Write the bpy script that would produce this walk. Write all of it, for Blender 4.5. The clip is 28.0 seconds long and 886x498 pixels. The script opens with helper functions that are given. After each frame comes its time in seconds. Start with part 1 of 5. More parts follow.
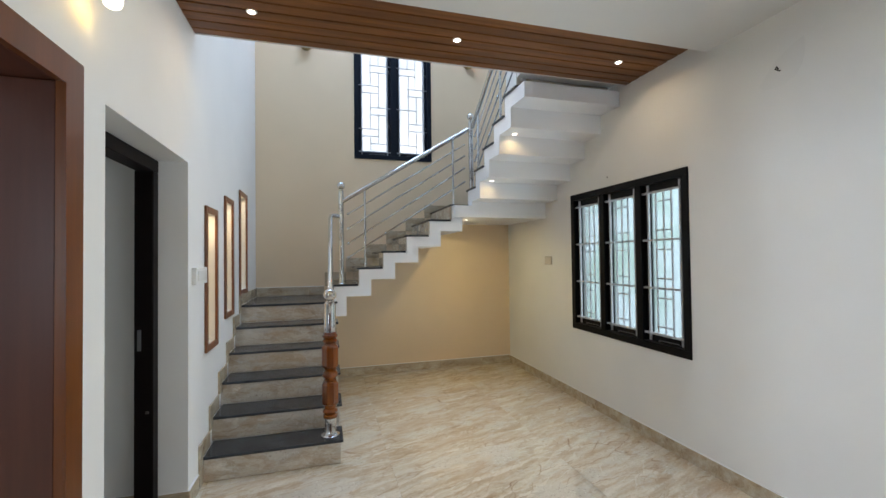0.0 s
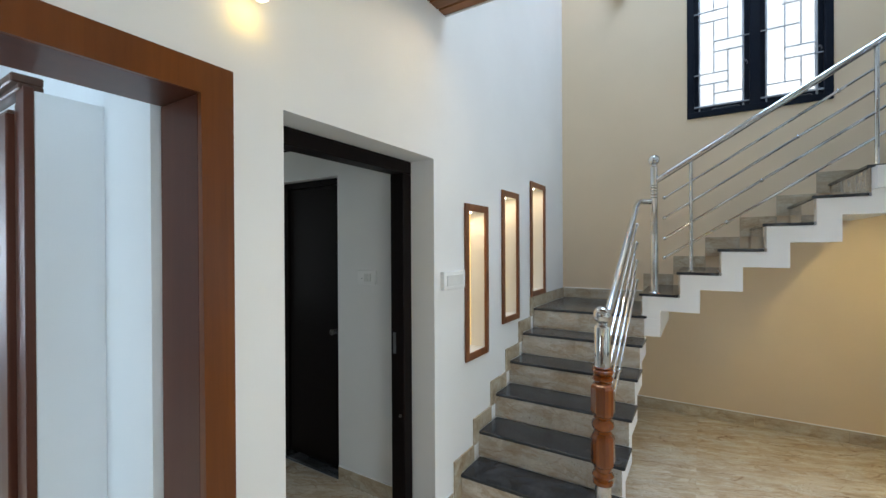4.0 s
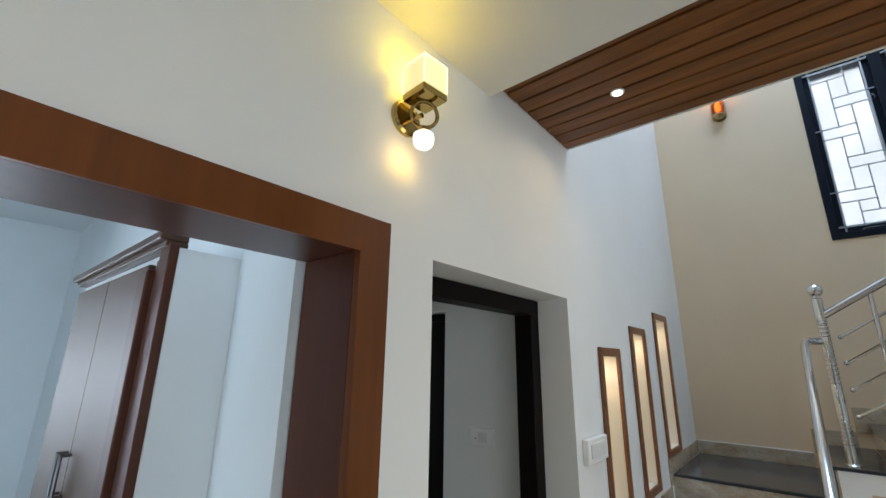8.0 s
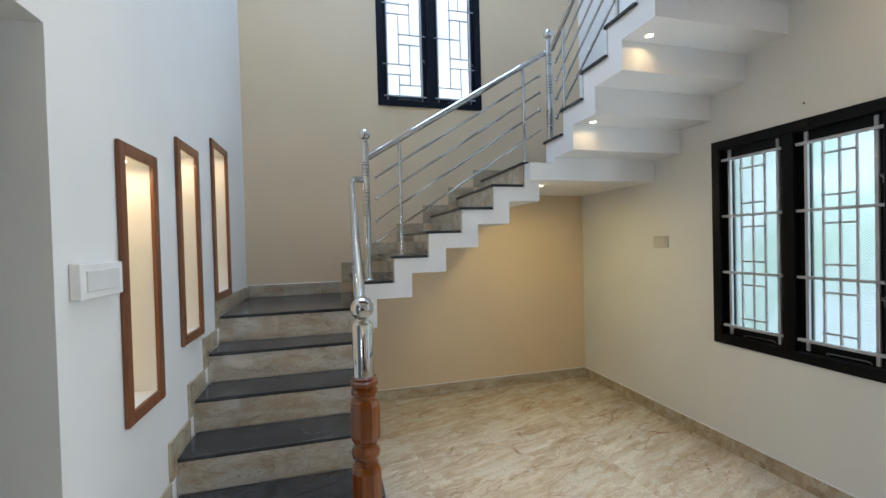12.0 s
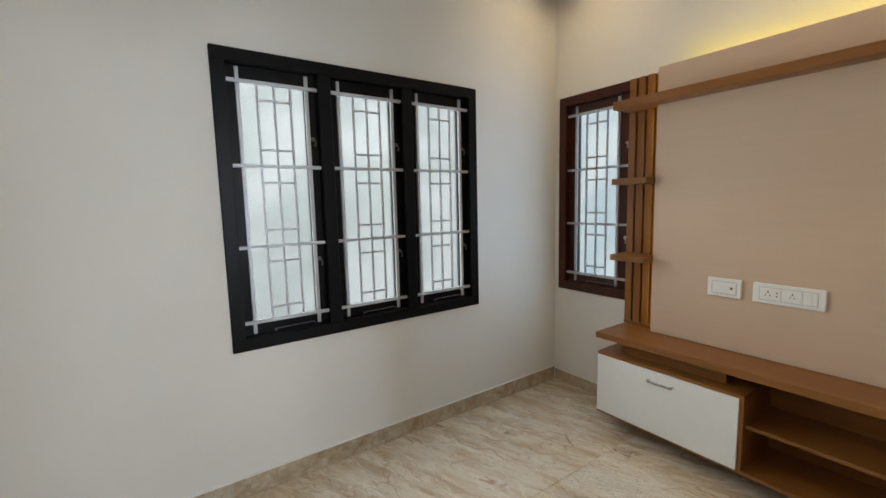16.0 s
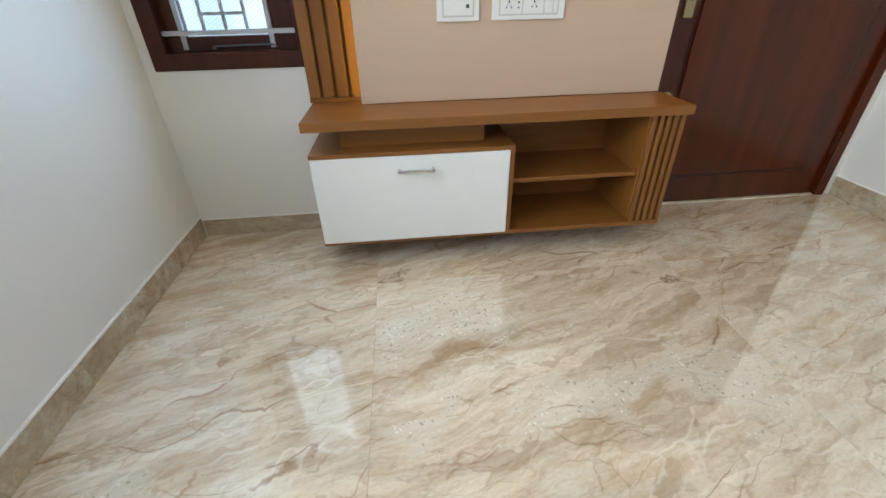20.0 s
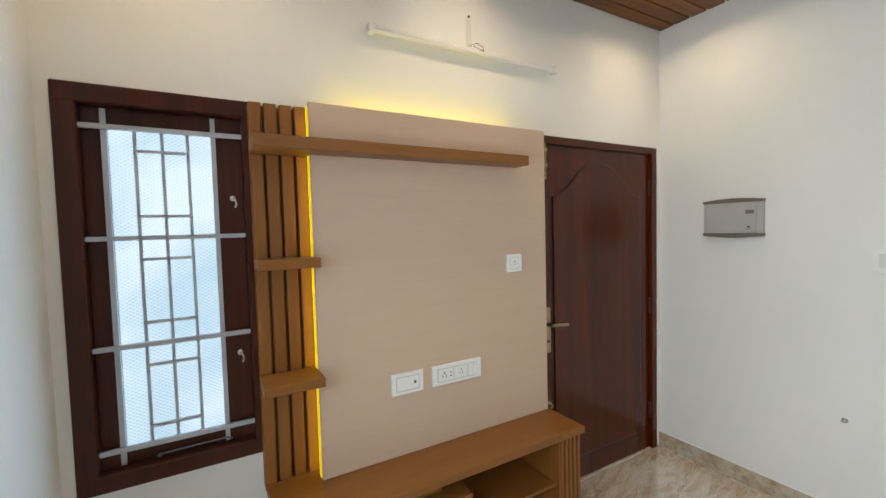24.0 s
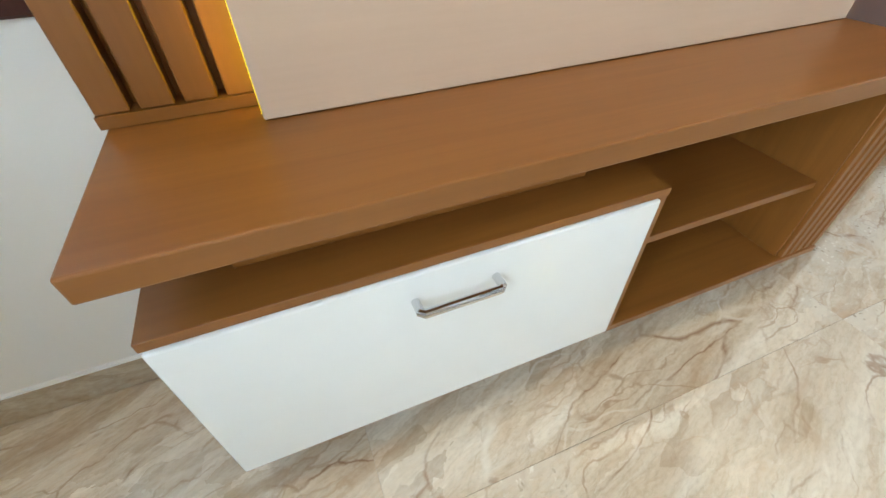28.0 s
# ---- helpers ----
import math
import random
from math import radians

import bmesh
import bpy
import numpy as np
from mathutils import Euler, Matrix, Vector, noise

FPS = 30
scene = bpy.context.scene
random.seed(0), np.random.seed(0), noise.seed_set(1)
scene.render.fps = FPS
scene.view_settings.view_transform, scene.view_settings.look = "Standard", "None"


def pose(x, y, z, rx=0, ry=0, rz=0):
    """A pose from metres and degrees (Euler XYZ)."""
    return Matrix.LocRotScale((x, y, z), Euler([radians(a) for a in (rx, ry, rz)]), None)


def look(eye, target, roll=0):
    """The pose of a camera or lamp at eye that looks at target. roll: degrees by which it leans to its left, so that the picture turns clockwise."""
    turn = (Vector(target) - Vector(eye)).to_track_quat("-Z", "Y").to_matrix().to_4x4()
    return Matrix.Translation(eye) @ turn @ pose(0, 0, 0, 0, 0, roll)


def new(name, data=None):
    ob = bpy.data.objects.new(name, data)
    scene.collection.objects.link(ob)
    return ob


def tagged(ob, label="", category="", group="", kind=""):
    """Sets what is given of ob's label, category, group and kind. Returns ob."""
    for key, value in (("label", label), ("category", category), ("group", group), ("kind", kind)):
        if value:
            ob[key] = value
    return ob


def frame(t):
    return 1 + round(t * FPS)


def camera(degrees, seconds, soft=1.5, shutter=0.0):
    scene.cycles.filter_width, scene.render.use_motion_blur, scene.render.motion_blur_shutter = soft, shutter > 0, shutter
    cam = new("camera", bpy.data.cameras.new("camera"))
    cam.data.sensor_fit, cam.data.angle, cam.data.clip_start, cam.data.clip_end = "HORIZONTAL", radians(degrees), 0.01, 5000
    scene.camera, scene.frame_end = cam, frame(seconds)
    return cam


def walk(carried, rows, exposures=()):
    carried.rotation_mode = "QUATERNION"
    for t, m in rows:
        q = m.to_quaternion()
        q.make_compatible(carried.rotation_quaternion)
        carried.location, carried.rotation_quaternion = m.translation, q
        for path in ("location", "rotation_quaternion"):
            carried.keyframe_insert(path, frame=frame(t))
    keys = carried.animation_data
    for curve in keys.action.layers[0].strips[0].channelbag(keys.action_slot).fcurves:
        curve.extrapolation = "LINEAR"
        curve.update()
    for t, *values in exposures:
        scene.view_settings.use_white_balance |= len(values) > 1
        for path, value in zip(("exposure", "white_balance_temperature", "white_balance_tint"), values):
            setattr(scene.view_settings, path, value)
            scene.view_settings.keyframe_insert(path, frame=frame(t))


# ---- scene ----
cam = camera(93.7, 28.0)
PATH = [
    (0, (0.789, 1.063, 1.466), (1.336, 2.987, 1.505), -0.7),
    (0.5, (0.9, 1.486, 1.422), (1.385, 3.422, 1.281), -0.5),
    (1, (1.023, 1.748, 1.426), (1.398, 3.696, 1.176), -0.5),
    (1.5, (1.102, 1.898, 1.448), (1.299, 3.865, 1.149), -0.5),
    (2, (1.137, 1.98, 1.49), (1.123, 3.961, 1.212), -0.6),
    (2.5, (1.203, 2.007, 1.537), (0.935, 3.977, 1.32), -0.6),
    (3, (1.27, 2.004, 1.573), (0.746, 3.929, 1.432), -0.6),
    (3.5, (1.301, 1.973, 1.564), (0.507, 3.808, 1.503), -0.5),
    (4, (1.27, 1.934, 1.559), (0.211, 3.631, 1.552), -0.3),
    (4.5, (1.249, 1.896, 1.561), (-0.069, 3.4, 1.583), -0.1),
    (6.5, (1.047, 1.831, 1.571), (-0.693, 2.803, 1.737), -0.5),
    (7, (0.951, 1.851, 1.638), (-0.701, 2.95, 1.894), -0.4),
    (7.5, (0.883, 1.898, 1.722), (-0.61, 3.177, 2.087), 0.6),
    (8, (0.829, 1.962, 1.751), (-0.417, 3.436, 2.276), 0.8),
    (8.5, (0.808, 1.998, 1.738), (-0.133, 3.637, 2.393), 0.8),
    (9, (0.742, 2.004, 1.702), (0.125, 3.76, 2.434), -0.1),
    (9.5, (0.667, 1.998, 1.668), (0.346, 3.837, 2.387), -0.7),
    (10, (0.607, 2.02, 1.629), (0.511, 3.92, 2.246), -1.2),
    (10.5, (0.596, 2.091, 1.555), (0.654, 4.04, 1.999), -1.3),
    (11, (0.581, 2.243, 1.493), (0.755, 4.223, 1.718), -1.3),
    (11.5, (0.639, 2.419, 1.466), (0.928, 4.397, 1.503), -1.3),
    (13.5, (0.864, 2.698, 1.442), (2.39, 3.981, 1.284), -1.8),
    (14, (0.908, 2.688, 1.454), (2.707, 3.542, 1.267), -1.9),
    (14.5, (0.975, 2.643, 1.449), (2.933, 2.997, 1.244), -1.9),
    (15, (1.088, 2.622, 1.432), (3.068, 2.426, 1.227), -1.6),
    (15.5, (1.152, 2.558, 1.428), (3.009, 1.849, 1.21), -1.6),
    (16, (1.155, 2.506, 1.398), (2.788, 1.373, 1.174), -1.4),
    (16.5, (1.184, 2.558, 1.384), (2.485, 1.06, 1.134), -1.6),
    (17, (1.19, 2.592, 1.362), (2.192, 0.885, 1.079), -1.4),
    (17.5, (1.264, 2.591, 1.341), (1.975, 0.757, 0.977), -1.4),
    (18, (1.426, 2.439, 1.27), (1.95, 0.572, 0.782), -1.4),
    (18.5, (1.655, 2.267, 1.186), (2.028, 0.407, 0.552), -1.4),
    (19, (1.929, 2.137, 1.097), (2.155, 0.322, 0.287), -1.5),
    (19.5, (2.133, 1.979, 1.013), (2.174, 0.217, 0.068), -1.5),
    (20, (2.290, 1.845, 0.978), (2.131, 0.155, -0.080), -1.3),
    (20.5, (2.514, 1.774, 0.982), (2.144, 0.136, -0.104), -1.3),
    (22.5, (2.805, 1.701, 1.314), (1.863, 0.069, 0.645), -1.1),
    (23, (2.818, 1.727, 1.411), (1.827, 0.052, 0.951), -1.3),
    (23.5, (2.819, 1.752, 1.513), (1.813, 0.042, 1.257), -1.4),
    (24, (2.81, 1.797, 1.607), (1.817, 0.064, 1.512), -1.5),
    (24.5, (2.818, 1.817, 1.651), (1.857, 0.062, 1.649), -1.6),
    (25, (2.804, 1.824, 1.594), (1.889, 0.046, 1.582), -1.5),
    (25.5, (2.792, 1.884, 1.492), (1.924, 0.086, 1.374), -1.5),
    (26, (2.8, 1.884, 1.37), (1.974, 0.092, 1.04), -1.5),
    (26.5, (2.799, 1.673, 1.234), (2.024, -0.061, 0.609), -1.5),
    (27, (2.746, 1.413, 1.094), (2.049, -0.226, 0.183), -1.8),
    (27.5, (2.583, 1.045, 0.983), (1.959, -0.437, -0.207), -1.0),
    (28, (2.411, 0.726, 0.862), (1.87, -0.636, -0.499), -1.0),
]
walk(cam, [(t, look(eye, target, roll)) for t, eye, target, roll in PATH], exposures=[(0,-.15,6640,12),(1,-.12,6200,8),(2,-.09,6390,9),(3,-.07,6580,12),(4,-.10,6630,9),(7,-.16,7060,10),(8,-.43,6680,10),(9,-.32,6380,9),(10,-.22,6400,9),(11,-.01,6440,11),(14,-.56,6480,9),(15,-.47,7220,14),(16,-.44,7200,12),(17,-.04,6980,13),(18,.10,6820,13),(19,.08,6590,13),(20,.30,6350,9),(23,.14,6620,11),(24,-.05,6560,10),(25,-.09,6440,9),(26,.05,6420,12),(27,.18,6640,11),(28,.70,6250,6)])

# ------------------------------------------------------------------ helpers
def thing(name, x=0.0, y=0.0, z=0.0, rz=0.0, label="", category="", group="", kind=""):
    ob = new(name)
    ob.empty_display_size = 0.05
    ob.matrix_basis = pose(x, y, z, 0, 0, rz)
    return tagged(ob, label, category, group, kind)


def part(name, bm, material, parent=None, label="", smooth=False):
    me = bpy.data.meshes.new(name)
    bmesh.ops.recalc_face_normals(bm, faces=bm.faces)
    for f in bm.faces:
        f.smooth = smooth
    if smooth:
        for e in bm.edges:
            if len(e.link_faces) == 2 and e.calc_face_angle() > 0.6:
                e.smooth = False
    bm.to_mesh(me)
    bm.free()
    me.materials.append(material)
    ob = new(name, me)
    if parent is not None:
        ob.parent = parent
    if label:
        ob["label"] = label
    return ob


def struct(name, bm, material, label, category):
    return tagged(part(name, bm, material), label, category, "", "structure")


def box(x0, x1, y0, y1, z0, z1, bm=None, bevel=0.0, seg=1):
    own = bmesh.new()
    m = Matrix.Translation(((x0 + x1) / 2, (y0 + y1) / 2, (z0 + z1) / 2)) @ Matrix.Diagonal((abs(x1 - x0), abs(y1 - y0), abs(z1 - z0), 1))
    bmesh.ops.create_cube(own, size=1.0, matrix=m)
    if bevel > 0:
        bmesh.ops.bevel(own, geom=own.edges[:], offset=bevel, segments=seg, profile=0.5, affect="EDGES", clamp_overlap=True)
    return join(bm, own)


def join(bm, own):
    if bm is None:
        return own
    me = bpy.data.meshes.new("scratch")
    own.to_mesh(me)
    own.free()
    bm.from_mesh(me)
    bpy.data.meshes.remove(me)
    return bm


def grid_solid(boxes, cuts=()):
    """The union of boxes less the cuts, as one clean shell. A box: x0, x1, y0, y1, z0, z1."""
    axes = [sorted({round(v, 4) for b in (*boxes, *cuts) for v in b[2 * n : 2 * n + 2]}) for n in range(3)]
    mids = [[(a + b) / 2 for a, b in zip(ax, ax[1:])] for ax in axes]
    inside = lambda b, x, y, z: b[0] < x < b[1] and b[2] < y < b[3] and b[4] < z < b[5]
    full = set()
    for i, x in enumerate(mids[0]):
        for j, y in enumerate(mids[1]):
            for k, z in enumerate(mids[2]):
                if any(inside(b, x, y, z) for b in boxes) and not any(inside(c, x, y, z) for c in cuts):
                    full.add((i, j, k))
    bm, made = bmesh.new(), {}

    def vert(*ijk):
        if ijk not in made:
            made[ijk] = bm.verts.new([axes[n][ijk[n]] for n in range(3)])
        return made[ijk]

    for c in full:
        for n in range(3):
            for side in (0, 1):
                other = list(c)
                other[n] += 2 * side - 1
                if tuple(other) in full:
                    continue
                u, v = [m for m in range(3) if m != n]
                corners = []
                for du, dv in ((0, 0), (1, 0), (1, 1), (0, 1)):
                    p = list(c)
                    p[n] += side
                    p[u] += du
                    p[v] += dv
                    corners.append(vert(*p))
                try:
                    bm.faces.new(corners)
                except ValueError:
                    pass
    bmesh.ops.dissolve_limit(bm, angle_limit=0.01, verts=bm.verts[:], edges=bm.edges[:])
    return bm


def tube(points, r, bm=None, seg=12, caps=True):
    """A pipe through the points, mitred at its bends."""
    own = bmesh.new()
    pts = [Vector(p) for p in points]
    rings = []
    for n, p in enumerate(pts):
        a = (p - pts[n - 1]).normalized() if n else (pts[1] - p).normalized()
        b = (pts[n + 1] - p).normalized() if n < len(pts) - 1 else a
        d = (a + b).normalized()
        side = d.orthogonal().normalized() if not rings else (last - d * last.dot(d)).normalized()
        last = side
        up = d.cross(side)
        grow = 1 / max(0.5, d.dot(a))
        rings.append([own.verts.new(p + (side * math.cos(t) + up * math.sin(t)) * r * (grow if 0 < n < len(pts) - 1 else 1)) for t in [2 * math.pi * k / seg for k in range(seg)]])
    for a, b in zip(rings, rings[1:]):
        for k in range(seg):
            own.faces.new((a[k], a[(k + 1) % seg], b[(k + 1) % seg], b[k]))
    if caps:
        own.faces.new(rings[0])
        own.faces.new(rings[-1])
    return join(bm, own)


def lathe(profile, x=0.0, y=0.0, z=0.0, bm=None, seg=24, axis="z"):
    """A turned body: profile rows of radius, height."""
    own = bmesh.new()
    rings = []
    for r, h in profile:
        ring = []
        for k in range(seg):
            a = 2 * math.pi * k / seg
            p = (r * math.cos(a), r * math.sin(a), h)
            if axis == "y":
                p = (p[0], -p[2], p[1])
            elif axis == "x":
                p = (p[2], p[0], p[1])
            ring.append(own.verts.new((x + p[0], y + p[1], z + p[2])))
        rings.append(ring)
    for a, b in zip(rings, rings[1:]):
        for k in range(seg):
            own.faces.new((a[k], a[(k + 1) % seg], b[(k + 1) % seg], b[k]))
    own.faces.new(rings[0])
    own.faces.new(rings[-1])
    return join(bm, own)


def ball(p, r, bm=None, seg=16):
    own = bmesh.new()
    bmesh.ops.create_uvsphere(own, u_segments=seg, v_segments=max(6, seg // 2), radius=r, matrix=Matrix.Translation(p))
    return join(bm, own)


def plate(outline, y0, y1, bm=None):
    """A flat outline in x and z, with thickness from y0 to y1."""
    own = bmesh.new()
    a = [own.verts.new((x, y0, z)) for x, z in outline]
    b = [own.verts.new((x, y1, z)) for x, z in outline]
    own.faces.new(a)
    own.faces.new(b[::-1])
    for n in range(len(outline)):
        m = (n + 1) % len(outline)
        own.faces.new((a[n], a[m], b[m], b[n]))
    return join(bm, own)


def area_lamp(name, m, w, h, watts, colour, spread=180.0, shape="RECTANGLE"):
    la = bpy.data.lights.new(name, "AREA")
    la.shape, la.size, la.size_y, la.energy, la.color, la.spread = shape, w, h, watts, colour, radians(spread)
    ob = new(name, la)
    ob.matrix_basis = m
    return ob


def point_lamp(name, p, r, watts, colour):
    la = bpy.data.lights.new(name, "POINT")
    la.shadow_soft_size, la.energy, la.color = r, watts, colour
    ob = new(name, la)
    ob.location = p
    return ob


# ------------------------------------------------------------------ world and large lights
world = bpy.data.worlds.new("sky")
scene.world = world
world.use_nodes = True
wn = world.node_tree.nodes
sky = wn.new("ShaderNodeTexSky")
sky.sky_type, sky.sun_disc, sky.sun_elevation, sky.sun_rotation = "NISHITA", False, radians(50), radians(120)
world.node_tree.links.new(sky.outputs[0], wn["Background"].inputs[0])
wn["Background"].inputs[1].default_value = 0.12

WARM, AMBER = (1.0, 0.78, 0.52), (1.0, 0.42, 0.12)
# lamp strengths, in watts
DOWN1, DOWN2, STAIRW, UNDER, SCONCE = 1.7, 3.2, 0.26, 5.8, 1.5
LEDTOP, LEDSIDE = 0.85, 0.55



def sky_lamp(name, eye, way, w, h, watts, colour, spread=180.0):
    area_lamp(name, look(eye, Vector(eye) + Vector(way)), w, h, watts, colour, spread)


sky_lamp("daylight_lamp", (3.42, 4.125, 1.40), (-1, 0, 0), 1.38, 1.28, 46, (0.77, 0.90, 1.0))
sky_lamp("daylight_lamp", (3.42, 1.51, 1.41), (-1, 0, 0), 1.40, 1.30, 84, (0.80, 0.91, 1.0))
sky_lamp("daylight_lamp", (5.9, 2.8, 2.30), (-1, 0, -0.30), 7.0, 2.2, 190, (0.79, 0.905, 1.0))
sky_lamp("daylight_lamp", (2.91, -0.17, 1.425), (0, 1, 0), 0.55, 1.32, 42, (0.40, 0.67, 1.0))
sky_lamp("daylight_lamp", (1.655, 6.57, 3.517), (0, -1, 0), 0.92, 1.46, 42, (0.84, 0.91, 1.0))
sky_lamp("daylight_lamp", (-5.06, 1.407, 1.50), (1, 0, 0), 1.08, 1.40, 108, (0.70, 0.83, 1.0), 84.0)
# added lamp behind the lobby's unseen far end, lifts the lobby's brightness
sky_lamp("daylight_lamp", (-2.48, 3.375, 1.50), (1, 0, 0), 0.7, 1.1, 2.4, (0.86, 0.95, 0.97))
# added lamp at an unseen opening, brightens the bedroom's wardrobe side
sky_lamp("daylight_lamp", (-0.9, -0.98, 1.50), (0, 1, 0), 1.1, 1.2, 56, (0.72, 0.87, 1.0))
sky_lamp("skylight_lamp", (1.3, 5.2, 6.1), (0, 0.001, -1), 1.9, 1.7, 120, (0.48, 0.685, 1.0))


# ------------------------------------------------------------------ materials
def material(name):
    m = bpy.data.materials.new(name)
    m.use_nodes = True
    return m, m.node_tree.nodes, m.node_tree.links, m.node_tree.nodes["Principled BSDF"]


def coords(n, l, scale=(1, 1, 1), rot=(0, 0, 0), shift=True):
    tc, mp = n.new("ShaderNodeTexCoord"), n.new("ShaderNodeMapping")
    mp.inputs["Scale"].default_value = scale
    mp.inputs["Rotation"].default_value = [radians(a) for a in rot]
    l.new(tc.outputs["Object"], mp.inputs[0])
    if shift:
        oi, mul = n.new("ShaderNodeObjectInfo"), n.new("ShaderNodeMath")
        mul.operation, mul.inputs[1].default_value = "MULTIPLY", 37.0
        l.new(oi.outputs["Random"], mul.inputs[0])
        l.new(mul.outputs[0], mp.inputs["Location"])
    return mp.outputs[0]


def noise_tex(n, l, vec, scale, detail=4.0, rough=0.55, warp=0.0):
    t = n.new("ShaderNodeTexNoise")
    t.inputs["Scale"].default_value, t.inputs["Detail"].default_value, t.inputs["Roughness"].default_value, t.inputs["Distortion"].default_value = scale, detail, rough, warp
    l.new(vec, t.inputs["Vector"])
    return t.outputs["Fac"]


def ramp(n, l, fac, *stops):
    r = n.new("ShaderNodeValToRGB")
    e = r.color_ramp.elements
    while len(e) < len(stops):
        e.new(0.5)
    for el, (pos, col) in zip(e, stops):
        el.position, el.color = pos, (*col, 1) if len(col) == 3 else col
    l.new(fac, r.inputs[0])
    return r.outputs[0]


def mix(n, l, fac, a, b, mode="MIX"):
    m = n.new("ShaderNodeMix")
    m.data_type, m.blend_type = "RGBA", mode
    for sock, v in ((m.inputs[0], fac), (m.inputs[6], a), (m.inputs[7], b)):
        if hasattr(v, "is_linked"):
            l.new(v, sock)
        else:
            sock.default_value = v if not isinstance(v, tuple) else (*v, 1)
    return m.outputs[2]


def bump(n, l, height, bsdf, strength=0.1, dist=0.002):
    b = n.new("ShaderNodeBump")
    b.inputs["Strength"].default_value, b.inputs["Distance"].default_value = strength, dist
    l.new(height, b.inputs["Height"])
    l.new(b.outputs[0], bsdf.inputs["Normal"])


def paint(name, colour, rough=0.55, tint=0.05):
    """Wall paint: faint roller grain and large soft unevenness."""
    m, n, l, p = material(name)
    v = coords(n, l, shift=False)
    big = noise_tex(n, l, v, 1.1, 3)
    dark = tuple(c * (1 - tint) for c in colour)
    light = tuple(min(1, c * (1 + tint * 0.5)) for c in colour)
    l.new(ramp(n, l, big, (0.3, dark), (0.7, light)), p.inputs["Base Color"])
    p.inputs["Roughness"].default_value = rough
    grain = noise_tex(n, l, v, 160, 3)
    bump(n, l, grain, p, 0.12, 0.0015)
    return m


def wood(name, dark, light, rough=0.35, scale=1.0, along="x", coat=0.0, band=0.5, shine=0.5):
    """Wood or wood laminate with the grain along one axis."""
    m, n, l, p = material(name)
    k = {"x": (0.5, 9, 9), "y": (9, 0.5, 9), "z": (9, 9, 0.5)}[along]
    v = coords(n, l, tuple(c * scale for c in k))
    a = noise_tex(n, l, v, 2.2, 6, 0.6, 0.6)
    b = noise_tex(n, l, v, 11, 3, 0.6)
    c1 = ramp(n, l, a, (0.30, dark), (0.5, tuple((x + y) / 2 for x, y in zip(dark, light))), (0.68, light))
    c2 = ramp(n, l, b, (0.35, (0.72, 0.70, 0.68)), (0.6, (1, 1, 1)))
    l.new(mix(n, l, band, c1, c2, "MULTIPLY"), p.inputs["Base Color"])
    p.inputs["Roughness"].default_value = rough
    p.inputs["Coat Weight"].default_value = coat
    p.inputs["Specular IOR Level"].default_value = shine
    p.inputs["Coat Roughness"].default_value = 0.12
    bump(n, l, b, p, 0.06, 0.001)
    return m


def plain(name, colour, rough=0.4, metal=0.0, emit=0.0, coat=0.0, wear=0.06, shine=0.5):
    m, n, l, p = material(name)
    v = coords(n, l)
    f = noise_tex(n, l, v, 14, 3)
    l.new(ramp(n, l, f, (0.3, tuple(c * (1 - wear) for c in colour)), (0.7, colour)), p.inputs["Base Color"])
    p.inputs["Roughness"].default_value, p.inputs["Metallic"].default_value, p.inputs["Coat Weight"].default_value = rough, metal, coat
    p.inputs["Specular IOR Level"].default_value = shine
    if emit:
        p.inputs["Emission Color"].default_value = (*colour, 1)
        p.inputs["Emission Strength"].default_value = emit
    return m


def glow(name, colour, strength):
    m, n, l, p = material(name)
    p.inputs["Base Color"].default_value = (*colour, 1)
    p.inputs["Emission Color"].default_value = (*colour, 1)
    p.inputs["Emission Strength"].default_value = strength
    return m


